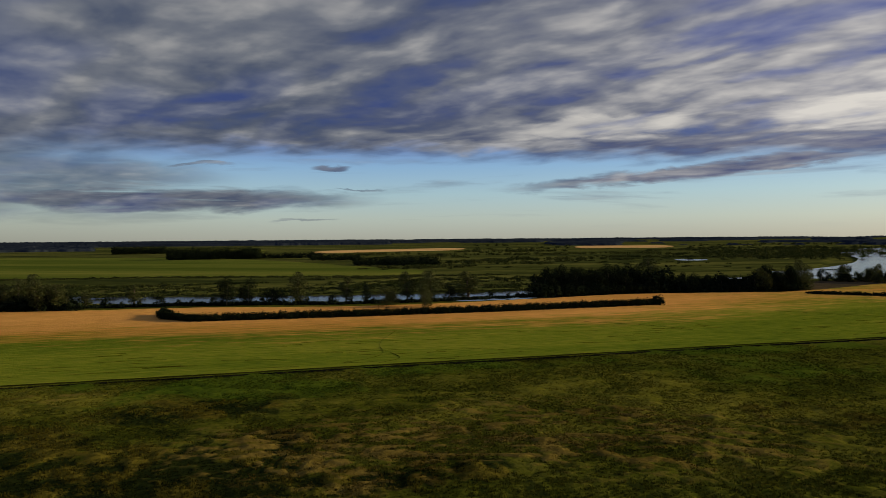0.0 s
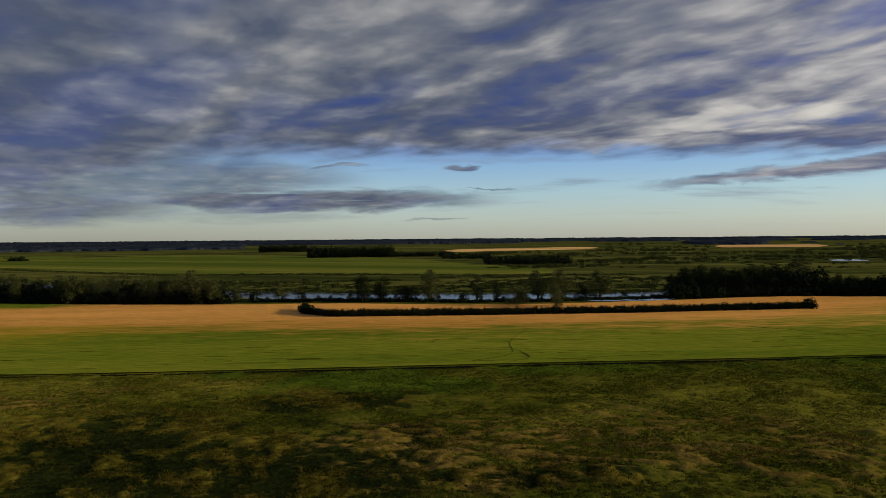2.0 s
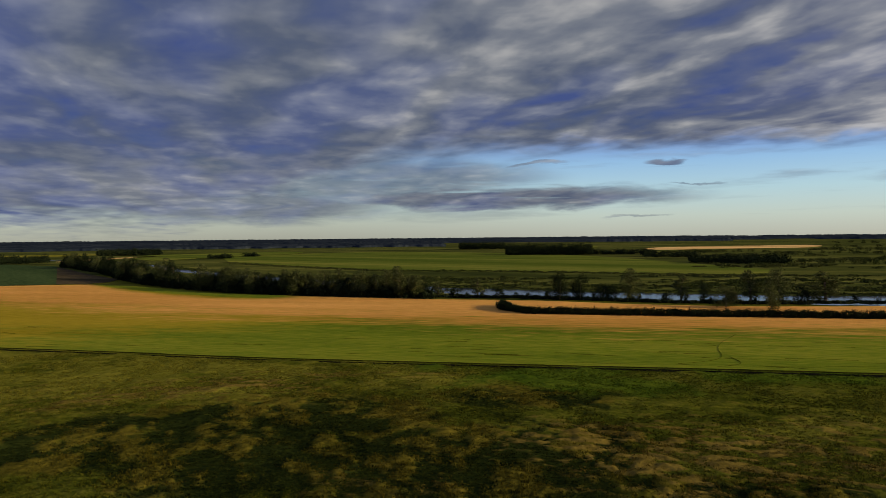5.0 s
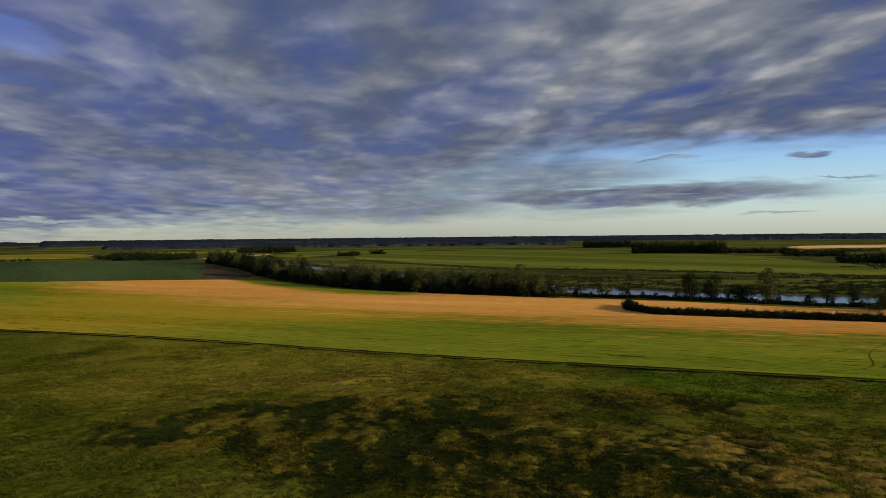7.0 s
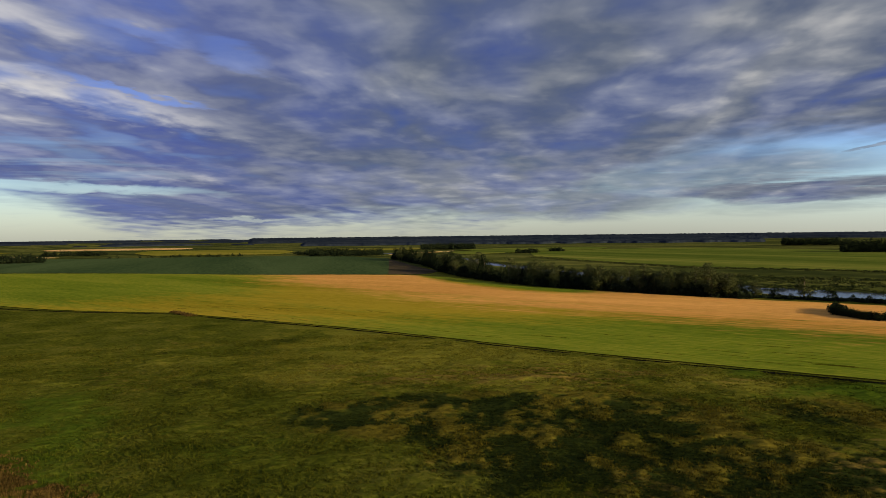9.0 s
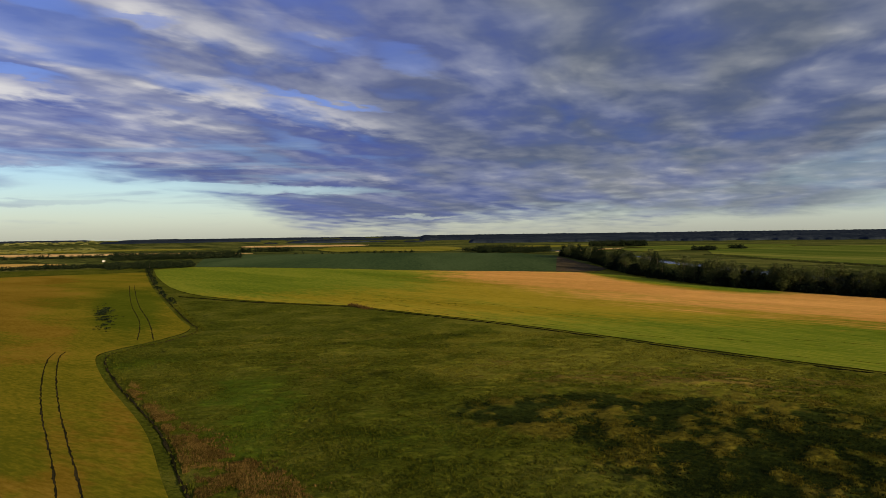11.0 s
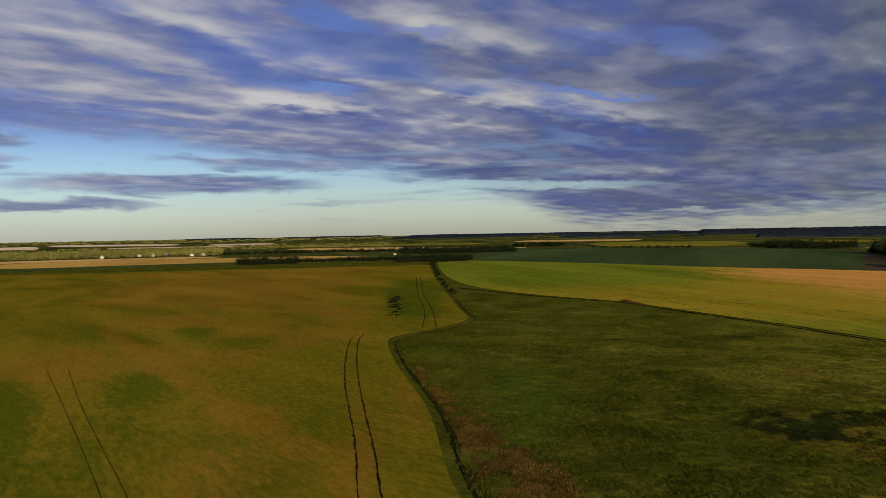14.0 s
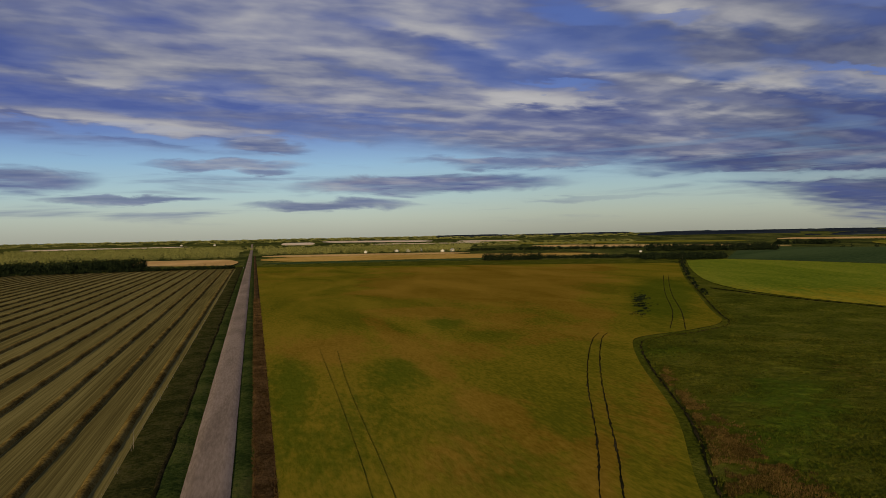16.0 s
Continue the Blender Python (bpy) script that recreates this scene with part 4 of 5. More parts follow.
x, y = road_place(s, q)
tufts("verge_tufts", x, y, 0.2 + 0.4 * rng.random(n), 0.35 + 0.3 * rng.random(n), 5, M_DRYVERGE, "tall rusty verge grass", False, 0.3)
n = 600
p = line(DITCH, 900)[(rng.random(n) * 899).astype(int)] + np.c_[rng.normal(0, 0.8, n), rng.normal(-1.6, 0.8, n)]
tufts("ditch_tufts", p[:, 0], p[:, 1], 0.3 + 0.4 * rng.random(n), 0.7 + 0.5 * rng.random(n), 4, M_TUFT, "rank grass along the ditch")
n = 260
p = np.c_[rng.uniform(-405, -376, n), rng.normal(136, 1.2, n)]
tufts("ditch_rushes", p[:, 0], p[:, 1], 0.8 + 0.9 * rng.random(n), 0.9 + 0.5 * rng.random(n), 6, M_RUSH, "brown rushes standing in the ditch", False)
n = 1200
p = line(CREEK[3:], 900)[(rng.random(n) * 899).astype(int)] + np.c_[rng.normal(0, 1.0, n), rng.normal(1.8, 1.2, n)]
tufts("creek_grass", p[:, 0], p[:, 1], 0.3 + 0.5 * rng.random(n), 0.5 + 0.5 * rng.random(n), 5, M_TUFT, "green grass on the creek's edges")
# flattened streaks in the grain
for i in range(110):
    px, py = rng.uniform(-460, 240), 0
    py = float(np.interp(px, ditch_line[:, 0], ditch_line[:, 1])) + rng.uniform(8, 70)
    half = rng.uniform(3, 11)
    bend = rng.normal(0, 0.12) + 0.25
    ribbon("flattened_grain_%d" % (i + 1), ((px - half, py - half * bend), (px, py + rng.normal(0, 0.7)), (px + half, py + half * bend)), rng.uniform(0.2, 0.5), M_TRACK,
           "dark flattened streak in the grain", "flattened crop", 0.48, 24, 0.9, 2.5)
for i, row in enumerate((((-22, 322), (-27, 285), (-21, 258), (-28, 246), (-34, 241)), ((-20, 262), (-14, 249), (-22, 240)), ((185, 395), (215, 372), (240, 350)),
                         ((70, 352), (96, 338), (112, 318)))):
    ribbon("grain_track_%d" % (i + 1), row, 0.32, M_TRACK, "curved wheel mark through the grain", "wheel rut", 0.50, 60, 0.6, 2.0)

# ------------------------------------------------------------------ trees
def tube(bm, points, radii, sides=6):
    rows = []
    for (px, py, pz), r in zip(points, radii):
        rows.append([bm.verts.new((px + r * math.cos(2 * math.pi * i / sides), py + r * math.sin(2 * math.pi * i / sides), pz)) for i in range(sides)])
    for a, c in zip(rows[:-1], rows[1:]):
        for i in range(sides):
            bm.faces.new((a[i], a[(i + 1) % sides], c[(i + 1) % sides], c[i]))


def leaf_cloud(lobes, count, size, g):
    """Small bent leaf clumps over a set of lobes (x, y, z, radius, height)."""
    lobes = np.asarray(lobes)
    pick = lobes[g.choice(len(lobes), count, p=lobes[:, 3] ** 2 / (lobes[:, 3] ** 2).sum())]
    v = g.normal(size=(count, 3))
    v /= np.linalg.norm(v, axis=1, keepdims=True)
    deep = 0.55 + 0.5 * g.random(count) ** 0.6
    c = pick[:, :3] + v * deep[:, None] * np.stack([pick[:, 3], pick[:, 3], pick[:, 4]], 1)
    u = g.normal(size=(count, 3))
    u /= np.linalg.norm(u, axis=1, keepdims=True)
    w = np.cross(u, v)
    w /= np.linalg.norm(w, axis=1, keepdims=True) + 1e-9
    s = size * (0.6 + 0.8 * g.random(count))[:, None]
    p = np.stack([c - u * s, c + w * s * 0.8, c + u * s, c - w * s * 0.8], 1).reshape(-1, 3)
    return p, np.arange(4 * count).reshape(-1, 4)


def make_tree(seed, tall, wide, low, count, size, leaf, label, name="tree"):
    """A tree with a tapered trunk, limbs, and a crown of leaf clumps in uneven lobes."""
    g = np.random.default_rng(seed)
    ob = tagged(new(name), label, name.replace("_", " "))
    bm = bmesh.new()
    lean = g.normal(0, 0.03, 2) * tall
    pts = [(lean[0] * q * q, lean[1] * q * q, tall * 0.8 * q - 0.3 * (q == 0)) for q in np.linspace(0, 1, 6)]
    tube(bm, pts, [0.022 * tall * (1 - 0.8 * q) + 0.02 for q in np.linspace(0, 1, 6)])
    lobes = []
    for i in range(int(9 + tall * 0.5)):
        q = low + (1 - low) * (i + 0.5) / int(9 + tall * 0.5)
        fat = math.sin(math.pi * min(1, 0.18 + 0.80 * (q - low) / (1 - low))) ** 0.7
        a, d = g.random() * 2 * math.pi, wide * 0.5 * fat * (0.35 + 0.5 * g.random())
        r = wide * (0.19 + 0.12 * g.random()) * (0.6 + 0.5 * fat)
        end = (lean[0] * q * q + d * math.cos(a), lean[1] * q * q + d * math.sin(a), tall * q * 0.95)
        lobes.append((*end, r, r * (0.85 + 0.5 * g.random())))
        if i % 2 == 0:
            z0 = tall * max(0.12, q - 0.22)
            tube(bm, [(lean[0] * q * q, lean[1] * q * q, z0), end], [0.007 * tall, 0.002 * tall], 4)
    me = bpy.data.meshes.new("trunk")
    bm.to_mesh(me)
    bm.free()
    me.materials.append(M_BARK)
    trunk = new("trunk", me)
    trunk.parent = ob
    p, f = leaf_cloud(lobes, count, size, g)
    p[:, 2] = np.maximum(p[:, 2], 0.15)
    crown = mesh_object("crown", p, f, leaf)
    crown.parent = ob
    return ob


kinds = {
    "tree": [make_tree(i, 16, 10 + i % 3, 0.10, 3600, 0.25, M_LEAF, "tall leafy poplar tree on the river bank") for i in range(5)],
    "narrow": [make_tree(20 + i, 17, 6.0, 0.12, 2300, 0.24, M_LEAF, "slender poplar tree on the river bank") for i in range(3)],
    "dark": [make_tree(40 + i, 15, 11, 0.04, 3000, 0.28, M_LEAF_SHADED, "dense dark tree in the riverside wood") for i in range(4)],
    "bush": [make_tree(60 + i, 4.5, 6.5, 0.02, 420, 0.34, M_LEAF_SHADED, "low dark willow bush by the water", "bush") for i in range(3)],
}
used = {}


def plant(kind, x, y, tall, wide=None, z=None):
    """Stands one tree of a kind at a place with a height and width in metres."""
    own = {"tree": (16, 11), "narrow": (17, 6.0), "dark": (15, 11), "bush": (4.5, 6.5)}[kind]
    i = used.get(kind, 0)
    used[kind] = i + 1
    first = kinds[kind][i % len(kinds[kind])]
    across = (wide or own[1] * tall / own[0]) / own[1]
    h = float(rise(x, y)) if z is None else z
    m = pose(x, y, h, 0, 0, float(rng.uniform(0, 360))) @ Matrix.Diagonal((across, across, tall / own[0], 1))
    if i < len(kinds[kind]):
        first.matrix_basis = m
        return first
    ob = copy_thing(first, m)
    ob["group"] = first["group"] = "bushes along the river" if kind == "bush" else "trees along the river"
    return ob


# single trees between the hedge and the river: kind, azimuth, distance, height, width
SINGLE = (("dark", 17.0, 470, 17.5, 10), ("dark", 15.4, 472, 16.5, 9), ("tree", 11.6, 472, 20.5, 14), ("dark", 13.6, 474, 9, 14), ("narrow", 7.8, 474, 17.5, 8),
          ("narrow", 6.2, 474, 12, 6), ("tree", 4.6, 436, 12.5, 11), ("narrow", 2.9, 478, 20.5, 9.5), ("tree", 1.0, 476, 20.5, 13), ("tree", 1.5, 432, 13.5, 9),
          ("dark", -0.5, 476, 11, 8), ("narrow", -2.0, 482, 19.5, 8), ("narrow", 26.8, 500, 15, 6), ("narrow", 23.6, 505, 11, 3.5), ("narrow", -16.3, 620, 24, 10))
for kind, a, r, tall, wide in SINGLE:
    plant(kind, *polar(a, r), tall, wide * 1.3)
# the close wood along the bank, on either side
bank = line(BANK, 600)
bank_az = np.degrees(np.arctan2(-bank[:, 0], bank[:, 1]))


def along_bank(count, a0, a1, deep0, deep1, kinds_of, tall0, tall1):
    """Trees along the bank between two azimuths, set back from the field's edge."""
    pick = bank[(bank_az > a0) & (bank_az < a1)]
    for i in range(count):
        x, y = pick[int((i + rng.random()) / count * (len(pick) - 1))]
        out = np.array([x, y]) / math.hypot(x, y) * rng.uniform(deep0, deep1)
        plant(kinds_of[int(rng.integers(len(kinds_of)))], x + out[0], y + out[1], float(rng.uniform(tall0, tall1)))


along_bank(70, 27.4, 44, 5, 26, ("tree", "tree", "dark", "tree", "narrow"), 11, 17)
along_bank(60, 43, 54.4, 4, 40, ("dark", "dark", "tree"), 13, 20)
along_bank(40, 27.4, 45, 3, 9, ("bush",), 3, 6)
along_bank(46, -15.5, -7.2, 8, 45, ("dark",), 12, 18)
along_bank(55, -26, -14.5, 5, 34, ("dark", "dark", "bush"), 8, 13)
along_bank(14, -27.2, -24, 4, 30, ("tree", "dark"), 12, 18)
along_bank(26, -8, 28, 24, 34, ("bush",), 2.0, 4.2)
for i in range(26):
    a = rng.uniform(-33.5, -28)
    plant("dark" if i % 2 else "tree", *polar(a, 735 + 4 * (a + 30) + rng.uniform(-14, 14)), rng.uniform(8, 13))
# the creek's bushes, going away
for i in range(26):
    q = (i + rng.random()) / 26
    x, y = line(CREEK[1:4], 50)[int(q * 49)]
    plant("bush", x + rng.normal(0, 2), y + rng.normal(1.5, 1.5), rng.uniform(1.2, 2.8), rng.uniform(2.5, 5))
plant("dark", -925, 56, 13, 10)


def thicket(name, x, y, tall, wide, per, size, leaf, label, category, kind=""):
    """Many crowns in one piece: hedges and woods far away."""
    n = len(x)
    v = rng.normal(size=(n, per, 3))
    v /= np.linalg.norm(v, axis=2, keepdims=True)
    deep = (0.5 + 0.5 * rng.random((n, per)))[..., None]
    half = np.stack([wide / 2, wide / 2, tall * 0.52], 1)[:, None]
    c = np.stack([x, y, rise(x, y) + tall * 0.48], 1)[:, None] + v * deep * half * (0.8 + 0.4 * rng.random((n, per, 1)))
    u = rng.normal(size=(n, per, 3))
    u /= np.linalg.norm(u, axis=2, keepdims=True)
    w = np.cross(u, v)
    w /= np.linalg.norm(w, axis=2, keepdims=True) + 1e-9
    s = (size * wide)[:, None, None] * (0.6 + 0.8 * rng.random((n, per, 1)))
    p = np.stack([c - u * s, c + w * s * 0.8, c + u * s, c - w * s * 0.8], 2).reshape(-1, 3)
    p[:, 2] = np.maximum(p[:, 2], rise(p[:, 0], p[:, 1]) + 0.02)
    return tagged(mesh_object(name, p, np.arange(len(p)).reshape(-1, 4), leaf), label, category, kind=kind)


def row_of(name, points, count, spread, tall0, tall1, wide, per, size, leaf, label, category, kind=""):
    """A hedge or belt of scrub along a bent line."""
    p = line(points, count, False)
    o = rng.normal(0, spread, p.shape)
    return thicket(name, p[:, 0] + o[:, 0], p[:, 1] + o[:, 1], rng.uniform(tall0, tall1, count), wide * rng.uniform(0.8, 1.2, count), per, size, leaf, label,
                   category, kind)


row_of("hedge", HEDGE, 820, 0.9, 3.3, 5.0, 3.4, 130, 0.08, M_LEAF_SHADED, "long dense dark green hedge along the golden field", "hedge")


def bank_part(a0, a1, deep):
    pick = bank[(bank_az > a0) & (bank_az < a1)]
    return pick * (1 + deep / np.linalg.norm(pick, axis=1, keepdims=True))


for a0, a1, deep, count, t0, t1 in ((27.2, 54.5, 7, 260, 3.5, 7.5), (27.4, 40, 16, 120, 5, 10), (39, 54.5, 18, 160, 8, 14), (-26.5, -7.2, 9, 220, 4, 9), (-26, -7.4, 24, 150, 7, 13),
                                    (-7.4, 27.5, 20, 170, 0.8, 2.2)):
    row_of("undergrowth", bank_part(a0, a1, deep), count, 1.8, t0, t1, 8.0, 60, 0.11, M_LEAF_SHADED, "dark undergrowth along the river bank", "undergrowth", "stuff")
for x, y, tall, wide in ((131, 432, 4.3, 7.5), (127, 431, 4.0, 7), (-155, 394, 4.0, 7), (-146, 374, 4.0, 7)):
    plant("bush", x, y, tall, wide)
row_of("plough_hedge", [polar(a, 566) for a in (-27.4, -29, -31, -34)], 60, 0.8, 1.6, 3.0, 5.0, 60, 0.11, M_LEAF_SHADED, "low dark hedge before the ploughed field", "hedge")
FLATS = ((-900, 955), (-743, 876), (-470, 762), (-326, 795), (-200, 790), (-61, 775), (60, 800))
row_of("reeds", FLATS, 900, 7.0, 0.3, 1.5, 7.0, 14, 0.12, M_SCRUB, "dark reed belt at the edge of the green field", "reeds", "stuff")
FAR_BANK = [(px + 0.0, py + h + 6) for (px, py), h in zip(RIVER[2:11], RIVER_HALF[2:11])]
row_of("reeds", FAR_BANK, 700, 4.0, 0.3, 1.0, 6.0, 14, 0.12, M_SCRUB, "dark reeds on the far bank of the river", "reeds", "stuff")
row_of("reeds", [(px, py + 55) for px, py in FAR_BANK[3:]], 300, 14.0, 0.3, 0.9, 8.0, 14, 0.12, M_SCRUB, "reed clumps on the river flats", "reeds", "stuff")


def wood(name, a0, a1, r0, r1, count, tall, wide, leaf, label, r2=None, r3=None, per=44, patchy=0.0, category="wood", size=0.085, vary=0.42):
    q = rng.random(count)
    lo, hi = r0 + ((r2 or r0) - r0) * q, r1 + ((r3 or r1) - r1) * q
    r = np.sqrt(lo**2 + (hi**2 - lo**2) * rng.random(count))
    x, y = polar(a0 + (a1 - a0) * q, r)
    if patchy:
        keep = vnoise(q * (a1 - a0) * 6.0 + 400, r, 90, 2) > patchy
        x, y = x[keep], y[keep]
    n = len(x)
    t = tall * rng.uniform(1 - vary * 1.3, 1 + vary * 0.6, n)
    return thicket(name, x, y, t, wide * rng.uniform(0.7, 1.2, n), per, size, leaf, label, category, "stuff")


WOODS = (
    (14.5, 21.2, 1570, 1640, 420, 25, 13, M_LEAF_SHADED, "dense dark block of planted trees"),
    (21.3, 25.0, 2310, 2380, 160, 24, 16, M_LEAF_SHADED, "dark block of trees far off"),
    (9.6, 14.5, 1600, 1640, 70, 12, 14, M_LEAF_SHADED, "row of dark trees beyond the green field"),
    (6.5, 10.5, 1380, 1480, 60, 11, 13, M_LEAF_SHADED, "row of dark trees beyond the green field"),
    (0.5, 7.0, 1080, 1180, 110, 13, 14, M_LEAF_SHADED, "clump of dark trees on the flats"),
    (55.3, 61.2, 1480, 1640, 130, 15, 15, M_LEAF_SHADED, "dark grove behind the green field"),
    (59.5, 62.5, 1660, 1700, 30, 10, 13, M_LEAF_SHADED, "low trees by the grove"),
    (48, 52.3, 2050, 2150, 110, 18, 18, M_LEAF_SHADED, "dark wood far off"),
    (43.0, 44.8, 1580, 1620, 22, 10, 15, M_LEAF_SHADED, "small clump of field trees"),
    (40.8, 42, 1720, 1760, 16, 10, 14, M_LEAF_SHADED, "small clump of field trees"),
    (66, 76, 1640, 1660, 26, 7, 10, M_LEAF_SHADED, "thin row of field trees"),
    (97.3, 101.9, 1078, 1120, 110, 11, 10, M_LEAF_SHADED, "dark copse at the field's far edge"),
    (87, 97.5, 1120, 1150, 120, 7, 10, M_LEAF_SHADED, "dark tree row at the field's far edge"),
    (83.5, 89.5, 1040, 1120, 140, 9, 11, M_LEAF_SHADED, "dark thicket where the creek begins"),
    (80, 89.2, 1450, 1560, 240, 14, 14, M_LEAF_SHADED, "dark wood beyond the fields"),
    (89, 104, 1700, 1730, 110, 8, 13, M_LEAF_SHADED, "tree row between distant fields"),
    (76, 80, 1960, 2000, 50, 13, 16, M_LEAF_SHADED, "dark grove far off"),
    (128, 140, 1040, 1150, 300, 15, 12, M_LEAF_SHADED, "wood behind the stubble field"),
    (121.6, 138, 1003, 1018, 230, 5.5, 7, M_LEAF_SHADED, "hedge at the end of the stubble field"),
    (121.3, 140, 1500, 2100, 900, 13, 12, M_LEAF_FAR_LIT, "sunlit young poplar woods"),
    (103, 119.7, 1680, 2300, 800, 12, 13, M_LEAF_FAR_LIT, "sunlit woods round the farmstead"),
    (121, 140, 2100, 2900, 700, 8, 16, M_LEAF_FAR_LIT, "sunlit woods far off"),
    (90, 121, 2350, 3000, 330, 4, 16, M_LEAF_FAR_LIT, "scattered sunlit woods far off"),
)
for row in WOODS:
    wood("wood", *row[:4], int(row[4] * 1.5), *row[5:])
for a0, a1, r0, r1, count, tall, wide, leaf, label in (
        (-24, 8, 900, 1700, 700, 2.2, 12, M_SCRUB, "low willow scrub on the marsh"),
        (-33, -20, 1350, 2200, 900, 9, 14, M_SCRUB, "woods on the far side of the river bend"),
        (-34, -19, 1900, 3300, 700, 8, 20, M_SCRUB, "scattered woods beyond the marsh"),
        (-10, -2.5, 1900, 3300, 260, 8, 20, M_SCRUB, "scattered woods beyond the marsh"),
        (15, 27, 640, 830, 40, 1.8, 9, M_SCRUB, "low scrub on the river flats")):
    wood("scrub", a0, a1, r0, r1, count, tall, wide, leaf, label, patchy=0.60, category="scrub", per=40, size=0.08)


def belt(a0, a1, r, tall, deep, leaf=None, bend=0.0):
    """A long low belt of willows across the marsh, thinning out at its ends."""
    count = int(abs(a1 - a0) / 57.3 * r / 4.2) + 8
    q = np.sort(rng.random(count))
    x, y = polar(a0 + (a1 - a0) * q, r + bend * (q - 0.5) + deep * (rng.random(count) - 0.5) + 30 * (vnoise(q * 40 + r, q * 0 + a0, 6, 2) - 0.5))
    t = tall * (0.45 + 0.75 * vnoise(q * 60 + r, q * 0, 4, 2)) * (0.35 + 0.65 * np.clip(6 * q * (1 - q), 0, 1))
    return thicket("scrub", x, y, t, rng.uniform(8, 14, count), 46, 0.08, leaf or M_SCRUB, "long dark belt of willow scrub across the marsh", "scrub", "stuff")


# first azimuth, last azimuth, distance, height, depth, change of distance
for a0, a1, r, tall, deep, bend in ((7, -3, 1010, 5, 40, 60), (4, -9, 1130, 7, 60, -40), (-1, -12, 1240, 8, 50, 50), (-3, -15, 1330, 8, 40, 30), (-12, -20, 1480, 7, 50, 0),
                                    (6, -2, 1500, 8, 60, 0), (2, -10, 1680, 8, 60, 40), (-8, -19, 1720, 9, 60, 0), (9, 1, 1800, 9, 50, 0), (-18, -30, 1680, 11, 110, -60),
                                    (-20, -33, 1900, 14, 140, 0), (-1, -9, 2080, 11, 50, 60), (-16, -25, 2150, 10, 60, 0), (-24, -34, 2350, 13, 80, 0)):
    belt(a0, a1, r, tall, deep, None, bend)
for a0, a1, r, tall, deep, bend in ((8, -2, 640, 1.6, 30, 30), (3, -8, 720, 2.4, 40, 20), (12, 2, 760, 2.0, 30, 0), (27, 14, 700, 1.5, 20, 10), (40, 27, 720, 1.5, 30, 60), (-8, -18, 900, 1.5, 30, 0),
                                    (30, 12, 590, 1.0, 50, 20), (16, -6, 600, 1.2, 60, 20), (10, -9, 680, 1.4, 60, 30), (34, 20, 650, 1.0, 50, 40)):
    belt(a0, a1, r, tall, deep, None, bend)


def canopy(a0, a1, r0, r1, tall, leaf, label, gaps=0.0):
    """A far forest seen edge on: one uneven roof of crowns that comes down to the ground along its edges."""
    na, nr = int((a1 - a0) / 0.06), 26
    a, q = np.meshgrid(np.linspace(a0, a1, na), np.linspace(0, 1, nr), indexing="ij")
    r = r0 + (r1 - r0) * q + 90 * (vnoise(a * 8, q * 0, 9, 3) - 0.5) * (1 - q)
    x, y = polar(a, r)
    stand = step(vnoise(a * 5, r * 0.05, 16, 3), gaps - 0.06, gaps + 0.02) if gaps else np.ones_like(a)
    stand = stand * (q > 0.01) * (q < 0.99) * step(np.minimum(a - a0, a1 - a), 0.0, 0.5)
    z = rise(x, y) - 1.0 + (tall * (0.80 + 0.45 * (vnoise(x, y, 70, 2) - 0.5) + 0.5 * (vnoise(x + 9, y, 11, 2) - 0.5)) + 1.0) * stand
    ob = mesh_object("distant_forest", np.stack([x.ravel(), y.ravel(), z.ravel()], 1), grid_faces(na, nr), leaf, (), True)
    return tagged(ob, label, "forest", kind="stuff")


# horizon forests, with the haze in front of them painted into their blue
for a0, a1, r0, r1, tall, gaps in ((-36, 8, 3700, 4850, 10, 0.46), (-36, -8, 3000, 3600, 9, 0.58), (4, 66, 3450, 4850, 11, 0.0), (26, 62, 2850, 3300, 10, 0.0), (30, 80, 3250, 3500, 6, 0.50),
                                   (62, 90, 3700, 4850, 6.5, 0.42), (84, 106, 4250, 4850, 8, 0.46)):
    canopy(a0, a1, r0, r1, tall, M_LEAF_HAZE, "dark forest along the horizon, blue with painted haze", gaps)
wood("distant_forest", 90, 140, 3600, 4800, 700, 5, 34, M_LEAF_FAR_LIT, "olive woods along the horizon", per=34, category="forest", vary=0.12, size=0.07)

# weeds in the crop
a, r = rng.normal(89.6, 0.26, 700), rng.normal(424, 27, 700)
x, y = polar(a, r)
open_grass = vnoise(x, y, 5, 2) > 0.5
x, y = x[open_grass][:240], y[open_grass][:240]
tufts("crop_weeds", x, y, 0.4 + 0.4 * rng.random(len(x)), 1.2 + 0.7 * rng.random(len(x)), 6, M_LEAF_SHADED, "dark weed patch in the crop", False, 0.8)


# ------------------------------------------------------------------ farm buildings and small things
def part(name, bm, mat, parent, label=""):
    me = bpy.data.meshes.new(name)
    bm.to_mesh(me)
    bm.free()
    me.materials.append(mat)
    ob = new(name, me)
    ob.parent = parent
    return tagged(ob, label)


def box(bm, x0, x1, y0, y1, z0, z1):
    v = [bm.verts.new(c) for c in ((x0, y0, z0), (x1, y0, z0), (x1, y1, z0), (x0, y1, z0), (x0, y0, z1), (x1, y0, z1), (x1, y1, z1), (x0, y1, z1))]
    for q in ((3, 2, 1, 0), (4, 5, 6, 7), (0, 1, 5, 4), (1, 2, 6, 5), (2, 3, 7, 6), (3, 0, 4, 7)):
        bm.faces.new([v[i] for i in q])


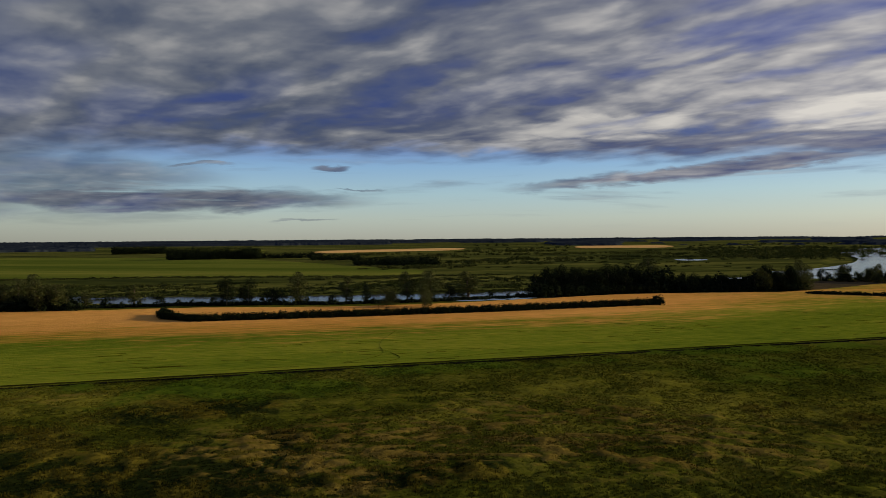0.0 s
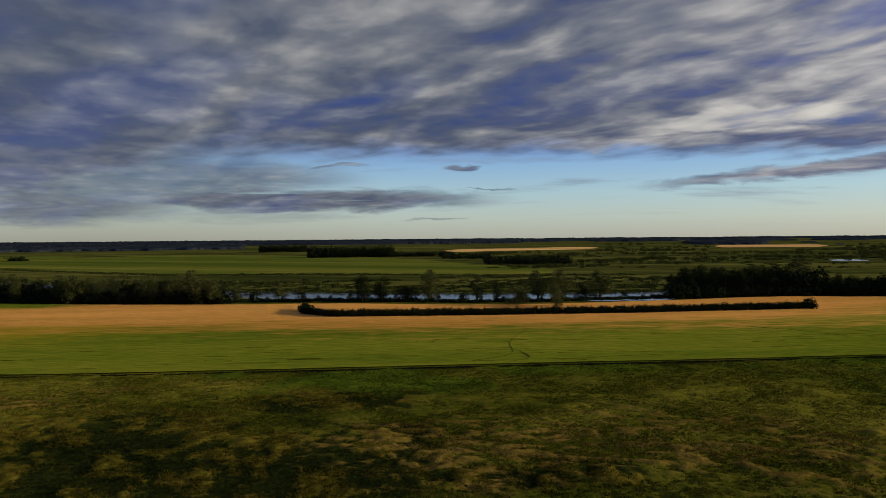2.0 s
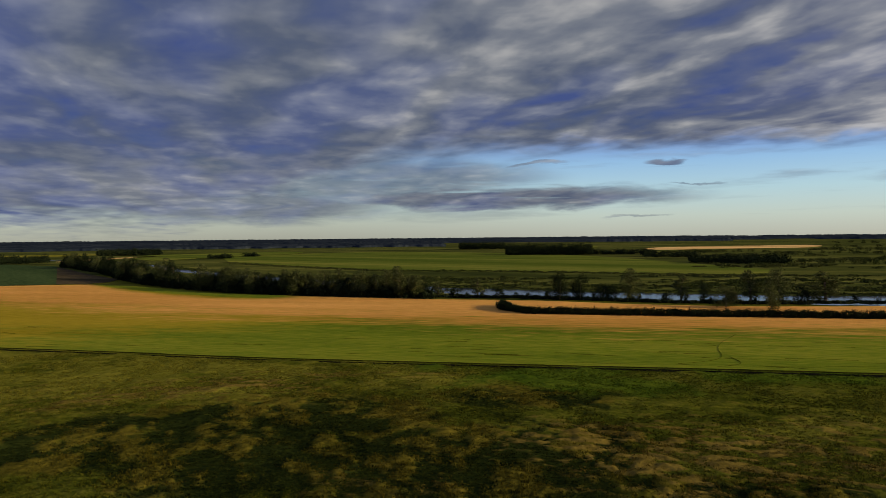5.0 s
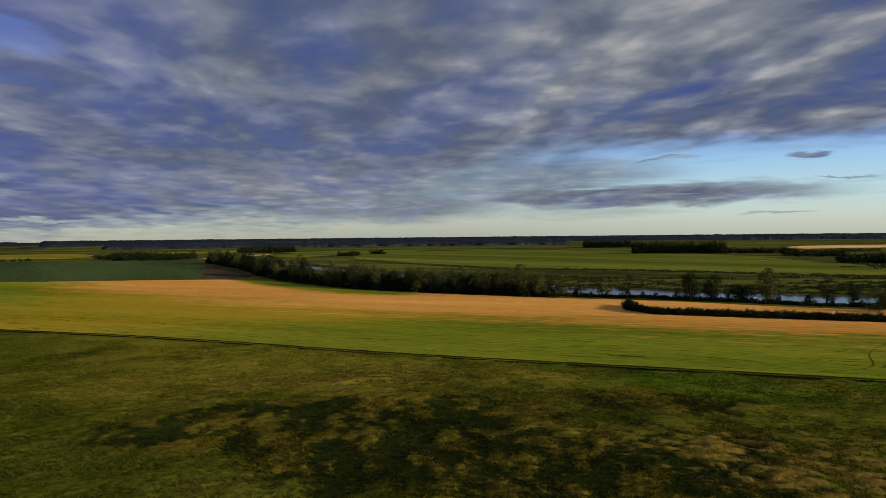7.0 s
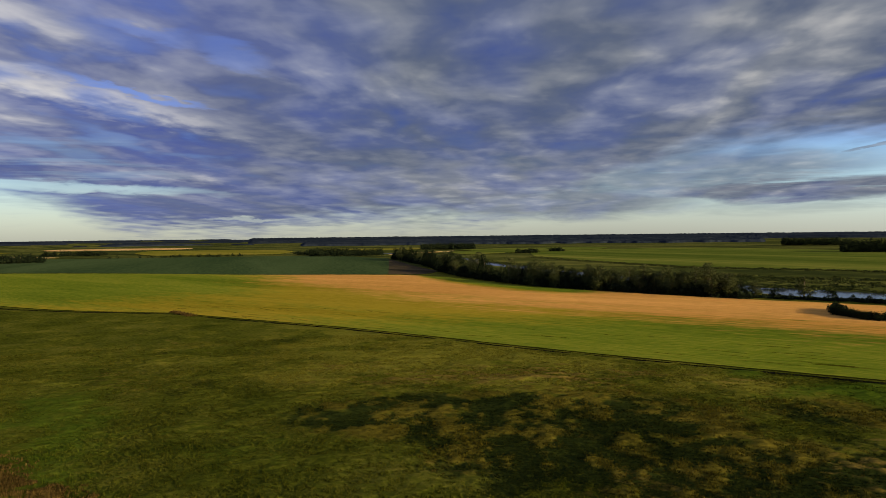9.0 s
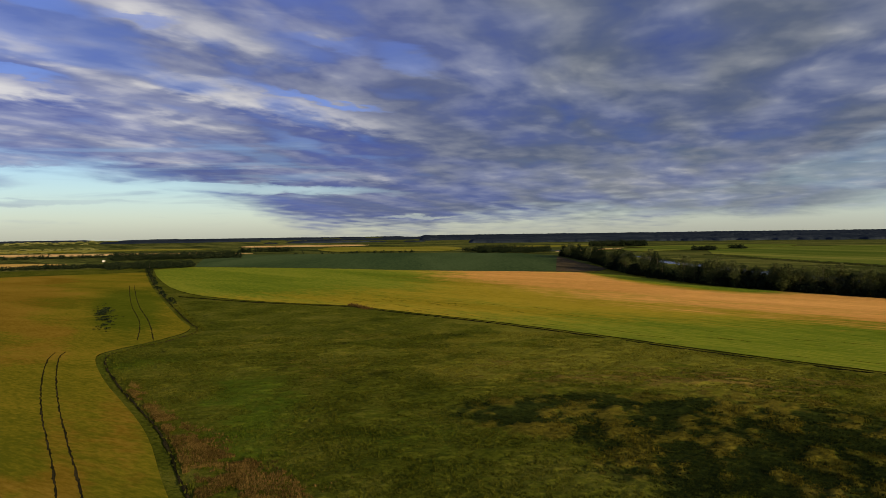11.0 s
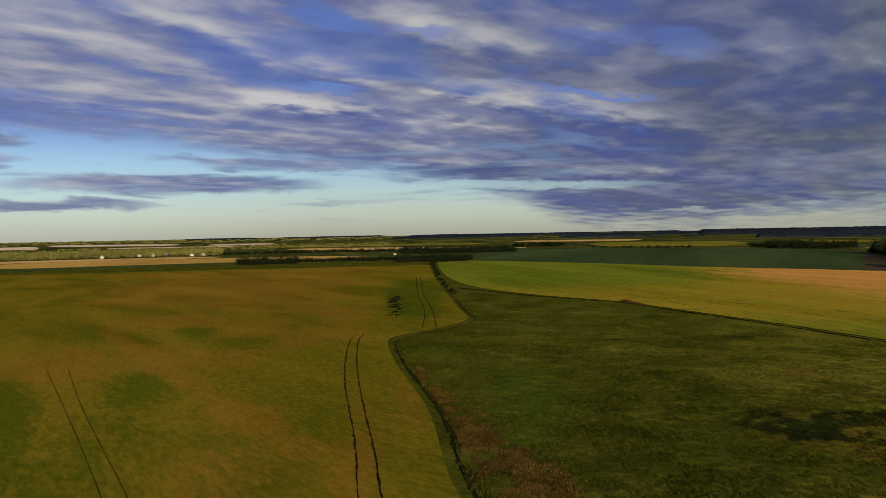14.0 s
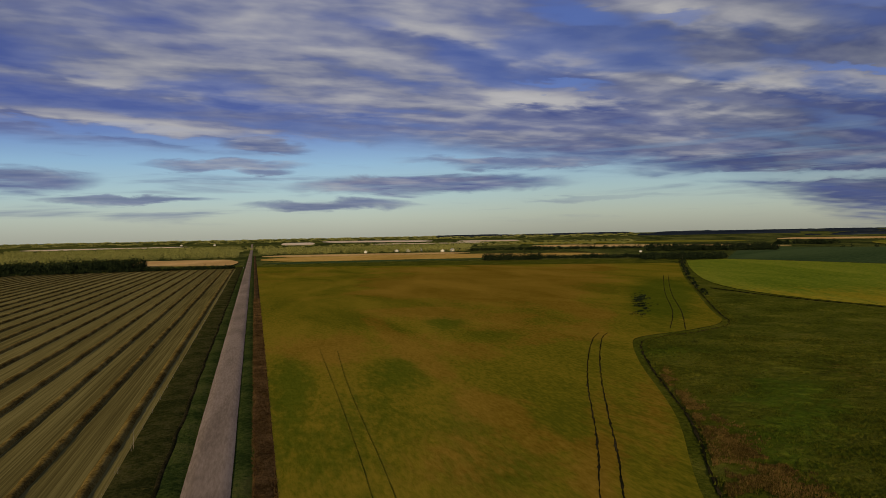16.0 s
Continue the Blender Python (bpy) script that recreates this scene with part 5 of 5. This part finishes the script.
def building(name, azimuth, r, length, deep, eaves, ridge, turn, wall_mat, label, bays=3):
    x, y = polar(azimuth, r)
    ob = tagged(new(name), label, name.replace("_", " "))
    ob.matrix_basis = pose(x, y, float(rise(x, y)), 0, 0, turn)
    bm = bmesh.new()
    box(bm, -length / 2, length / 2, -deep / 2, deep / 2, -0.5, eaves)
    g = [bm.verts.new(c) for c in ((-length / 2, -deep / 2, eaves), (-length / 2, deep / 2, eaves), (-length / 2, 0, ridge - 0.1),
                                   (length / 2, -deep / 2, eaves), (length / 2, deep / 2, eaves), (length / 2, 0, ridge - 0.1))]
    bm.faces.new((g[0], g[2], g[1]))
    bm.faces.new((g[3], g[4], g[5]))
    part("wall", bm, wall_mat, ob)
    bm = bmesh.new()
    for sgn in (-1, 1):
        v = [bm.verts.new(c) for c in ((-length / 2 - 0.5, sgn * (deep / 2 + 0.5), eaves - 0.2), (length / 2 + 0.5, sgn * (deep / 2 + 0.5), eaves - 0.2),
                                       (length / 2 + 0.5, 0, ridge), (-length / 2 - 0.5, 0, ridge))]
        w = [bm.verts.new(q.co + Vector((0, 0, 0.25))) for q in v]
        bm.faces.new(v)
        bm.faces.new(w)
        for i in range(4):
            bm.faces.new((v[i], v[(i + 1) % 4], w[(i + 1) % 4], w[i]))
    part("roof", bm, {M_ROOF: M_WHITE, M_PALE: M_PALE}.get(wall_mat, M_ROOF), ob)
    for i in range(bays):
        c = length * ((i + 0.5) / bays - 0.5)
        for sgn in (-1, 1):
            bm = bmesh.new()
            box(bm, c - 0.7, c + 0.7, sgn * (deep / 2 + 0.02) - 0.06, sgn * (deep / 2 + 0.02) + 0.06, eaves * 0.35, eaves * 0.75)
            part("window", bm, M_GLASS, ob)
    return ob


BUILDINGS = (
    ("farm_house", 111.4, 1690, 9, 7, 4.2, 6.4, 20, M_WHITE, "white two-storey farmhouse among trees", 3),
    ("barn", 108.9, 1760, 20, 9, 4, 6, 15, M_WHITE, "white metal-clad barn of the farmstead", 4),
    ("shed", 108.0, 1750, 16, 9, 4, 6, 25, M_WHITE, "small white farm shed", 2),
    ("shed", 105.2, 1690, 13, 8, 3.5, 5.5, 10, M_WHITE, "white farm shed by the stubble", 3),
    ("shed", 104.4, 1720, 10, 8, 4, 6.5, 40, M_WHITE, "small white farm shed", 2),
    ("shed", 107.0, 1800, 22, 10, 4, 6, 5, M_ROOF, "long grey farm shed", 3),
    ("shed", 89.6, 1420, 6, 5, 2.2, 3.2, 0, M_WHITE, "small white shed beside the dark wood", 2),
    ("greenhouse", 28.7, 3090, 175, 30, 3, 4.6, 28, M_PALE, "very long low pale blue building before the forest", 12),
    ("farm_house", 123.0, 3300, 20, 10, 4, 6, 30, M_WHITE, "white farm building far off in the woods", 3),
    ("farm_house", 125.4, 3350, 26, 10, 4, 6, 30, M_WHITE, "white farm building far off in the woods", 3),
)
for row in BUILDINGS:
    building(*row)

post = tagged(new("marker_post"), "thin pale wooden post standing in the verge", "post")
post.matrix_basis = pose(*road_place(152, 24.2), 0.25)
bm = bmesh.new()
tube(bm, [(0, 0, -0.3), (0, 0, 4.0)], [0.045, 0.035], 8)
part("pole", bm, M_POST, post)
bm = bmesh.new()
box(bm, -0.055, 0.055, -0.055, 0.055, 4.0, 4.12)
part("cap", bm, M_POST, post)

# wire fence posts along the stubble's edge
fence = tagged(new("fence"), "line of short weathered wooden posts along the stubble", "fence")
bm = bmesh.new()
tube(bm, [(0, 0, -0.3), (0, 0, 1.1)], [0.05, 0.04], 6)
first = part("post", bm, M_POST, fence)
first.matrix_basis = pose(*road_place(92, 24.6), 0.3)
for i in range(1, 34):
    o = first.copy()
    scene.collection.objects.link(o)
    o.matrix_basis = pose(*road_place(92 + 15.0 * i + float(rng.normal(0, 0.3)), 24.6), 0.3, float(rng.normal(0, 3)), float(rng.normal(0, 3)), 0)
for n0 in (0.55, 0.95):
    s = np.linspace(92, 596, 64)
    x, y = road_place(s, 24.66)
    bm = bmesh.new()
    for (xa, ya), (xb, yb) in zip(zip(x[:-1], y[:-1]), zip(x[1:], y[1:])):
        v = [bm.verts.new(q) for q in ((xa, ya, 0.3 + n0), (xb, yb, 0.3 + n0), (xb, yb, 0.312 + n0), (xa, ya, 0.312 + n0))]
        bm.faces.new(v)
    part("wire", bm, M_ROOF, fence, "thin steel wire")

sign = tagged(new("road_sign"), "small white road sign on a post by the gravel road", "road sign")
sign.matrix_basis = pose(*road_place(985, 14.5), 0.2, 0, 0, 120)
bm = bmesh.new()
tube(bm, [(0, 0, -0.3), (0, 0, 2.6)], [0.05, 0.05], 6)
part("post", bm, M_POST, sign)
bm = bmesh.new()
box(bm, -0.45, 0.45, -0.08, -0.05, 1.7, 2.6)
part("panel", bm, M_WHITE, sign)
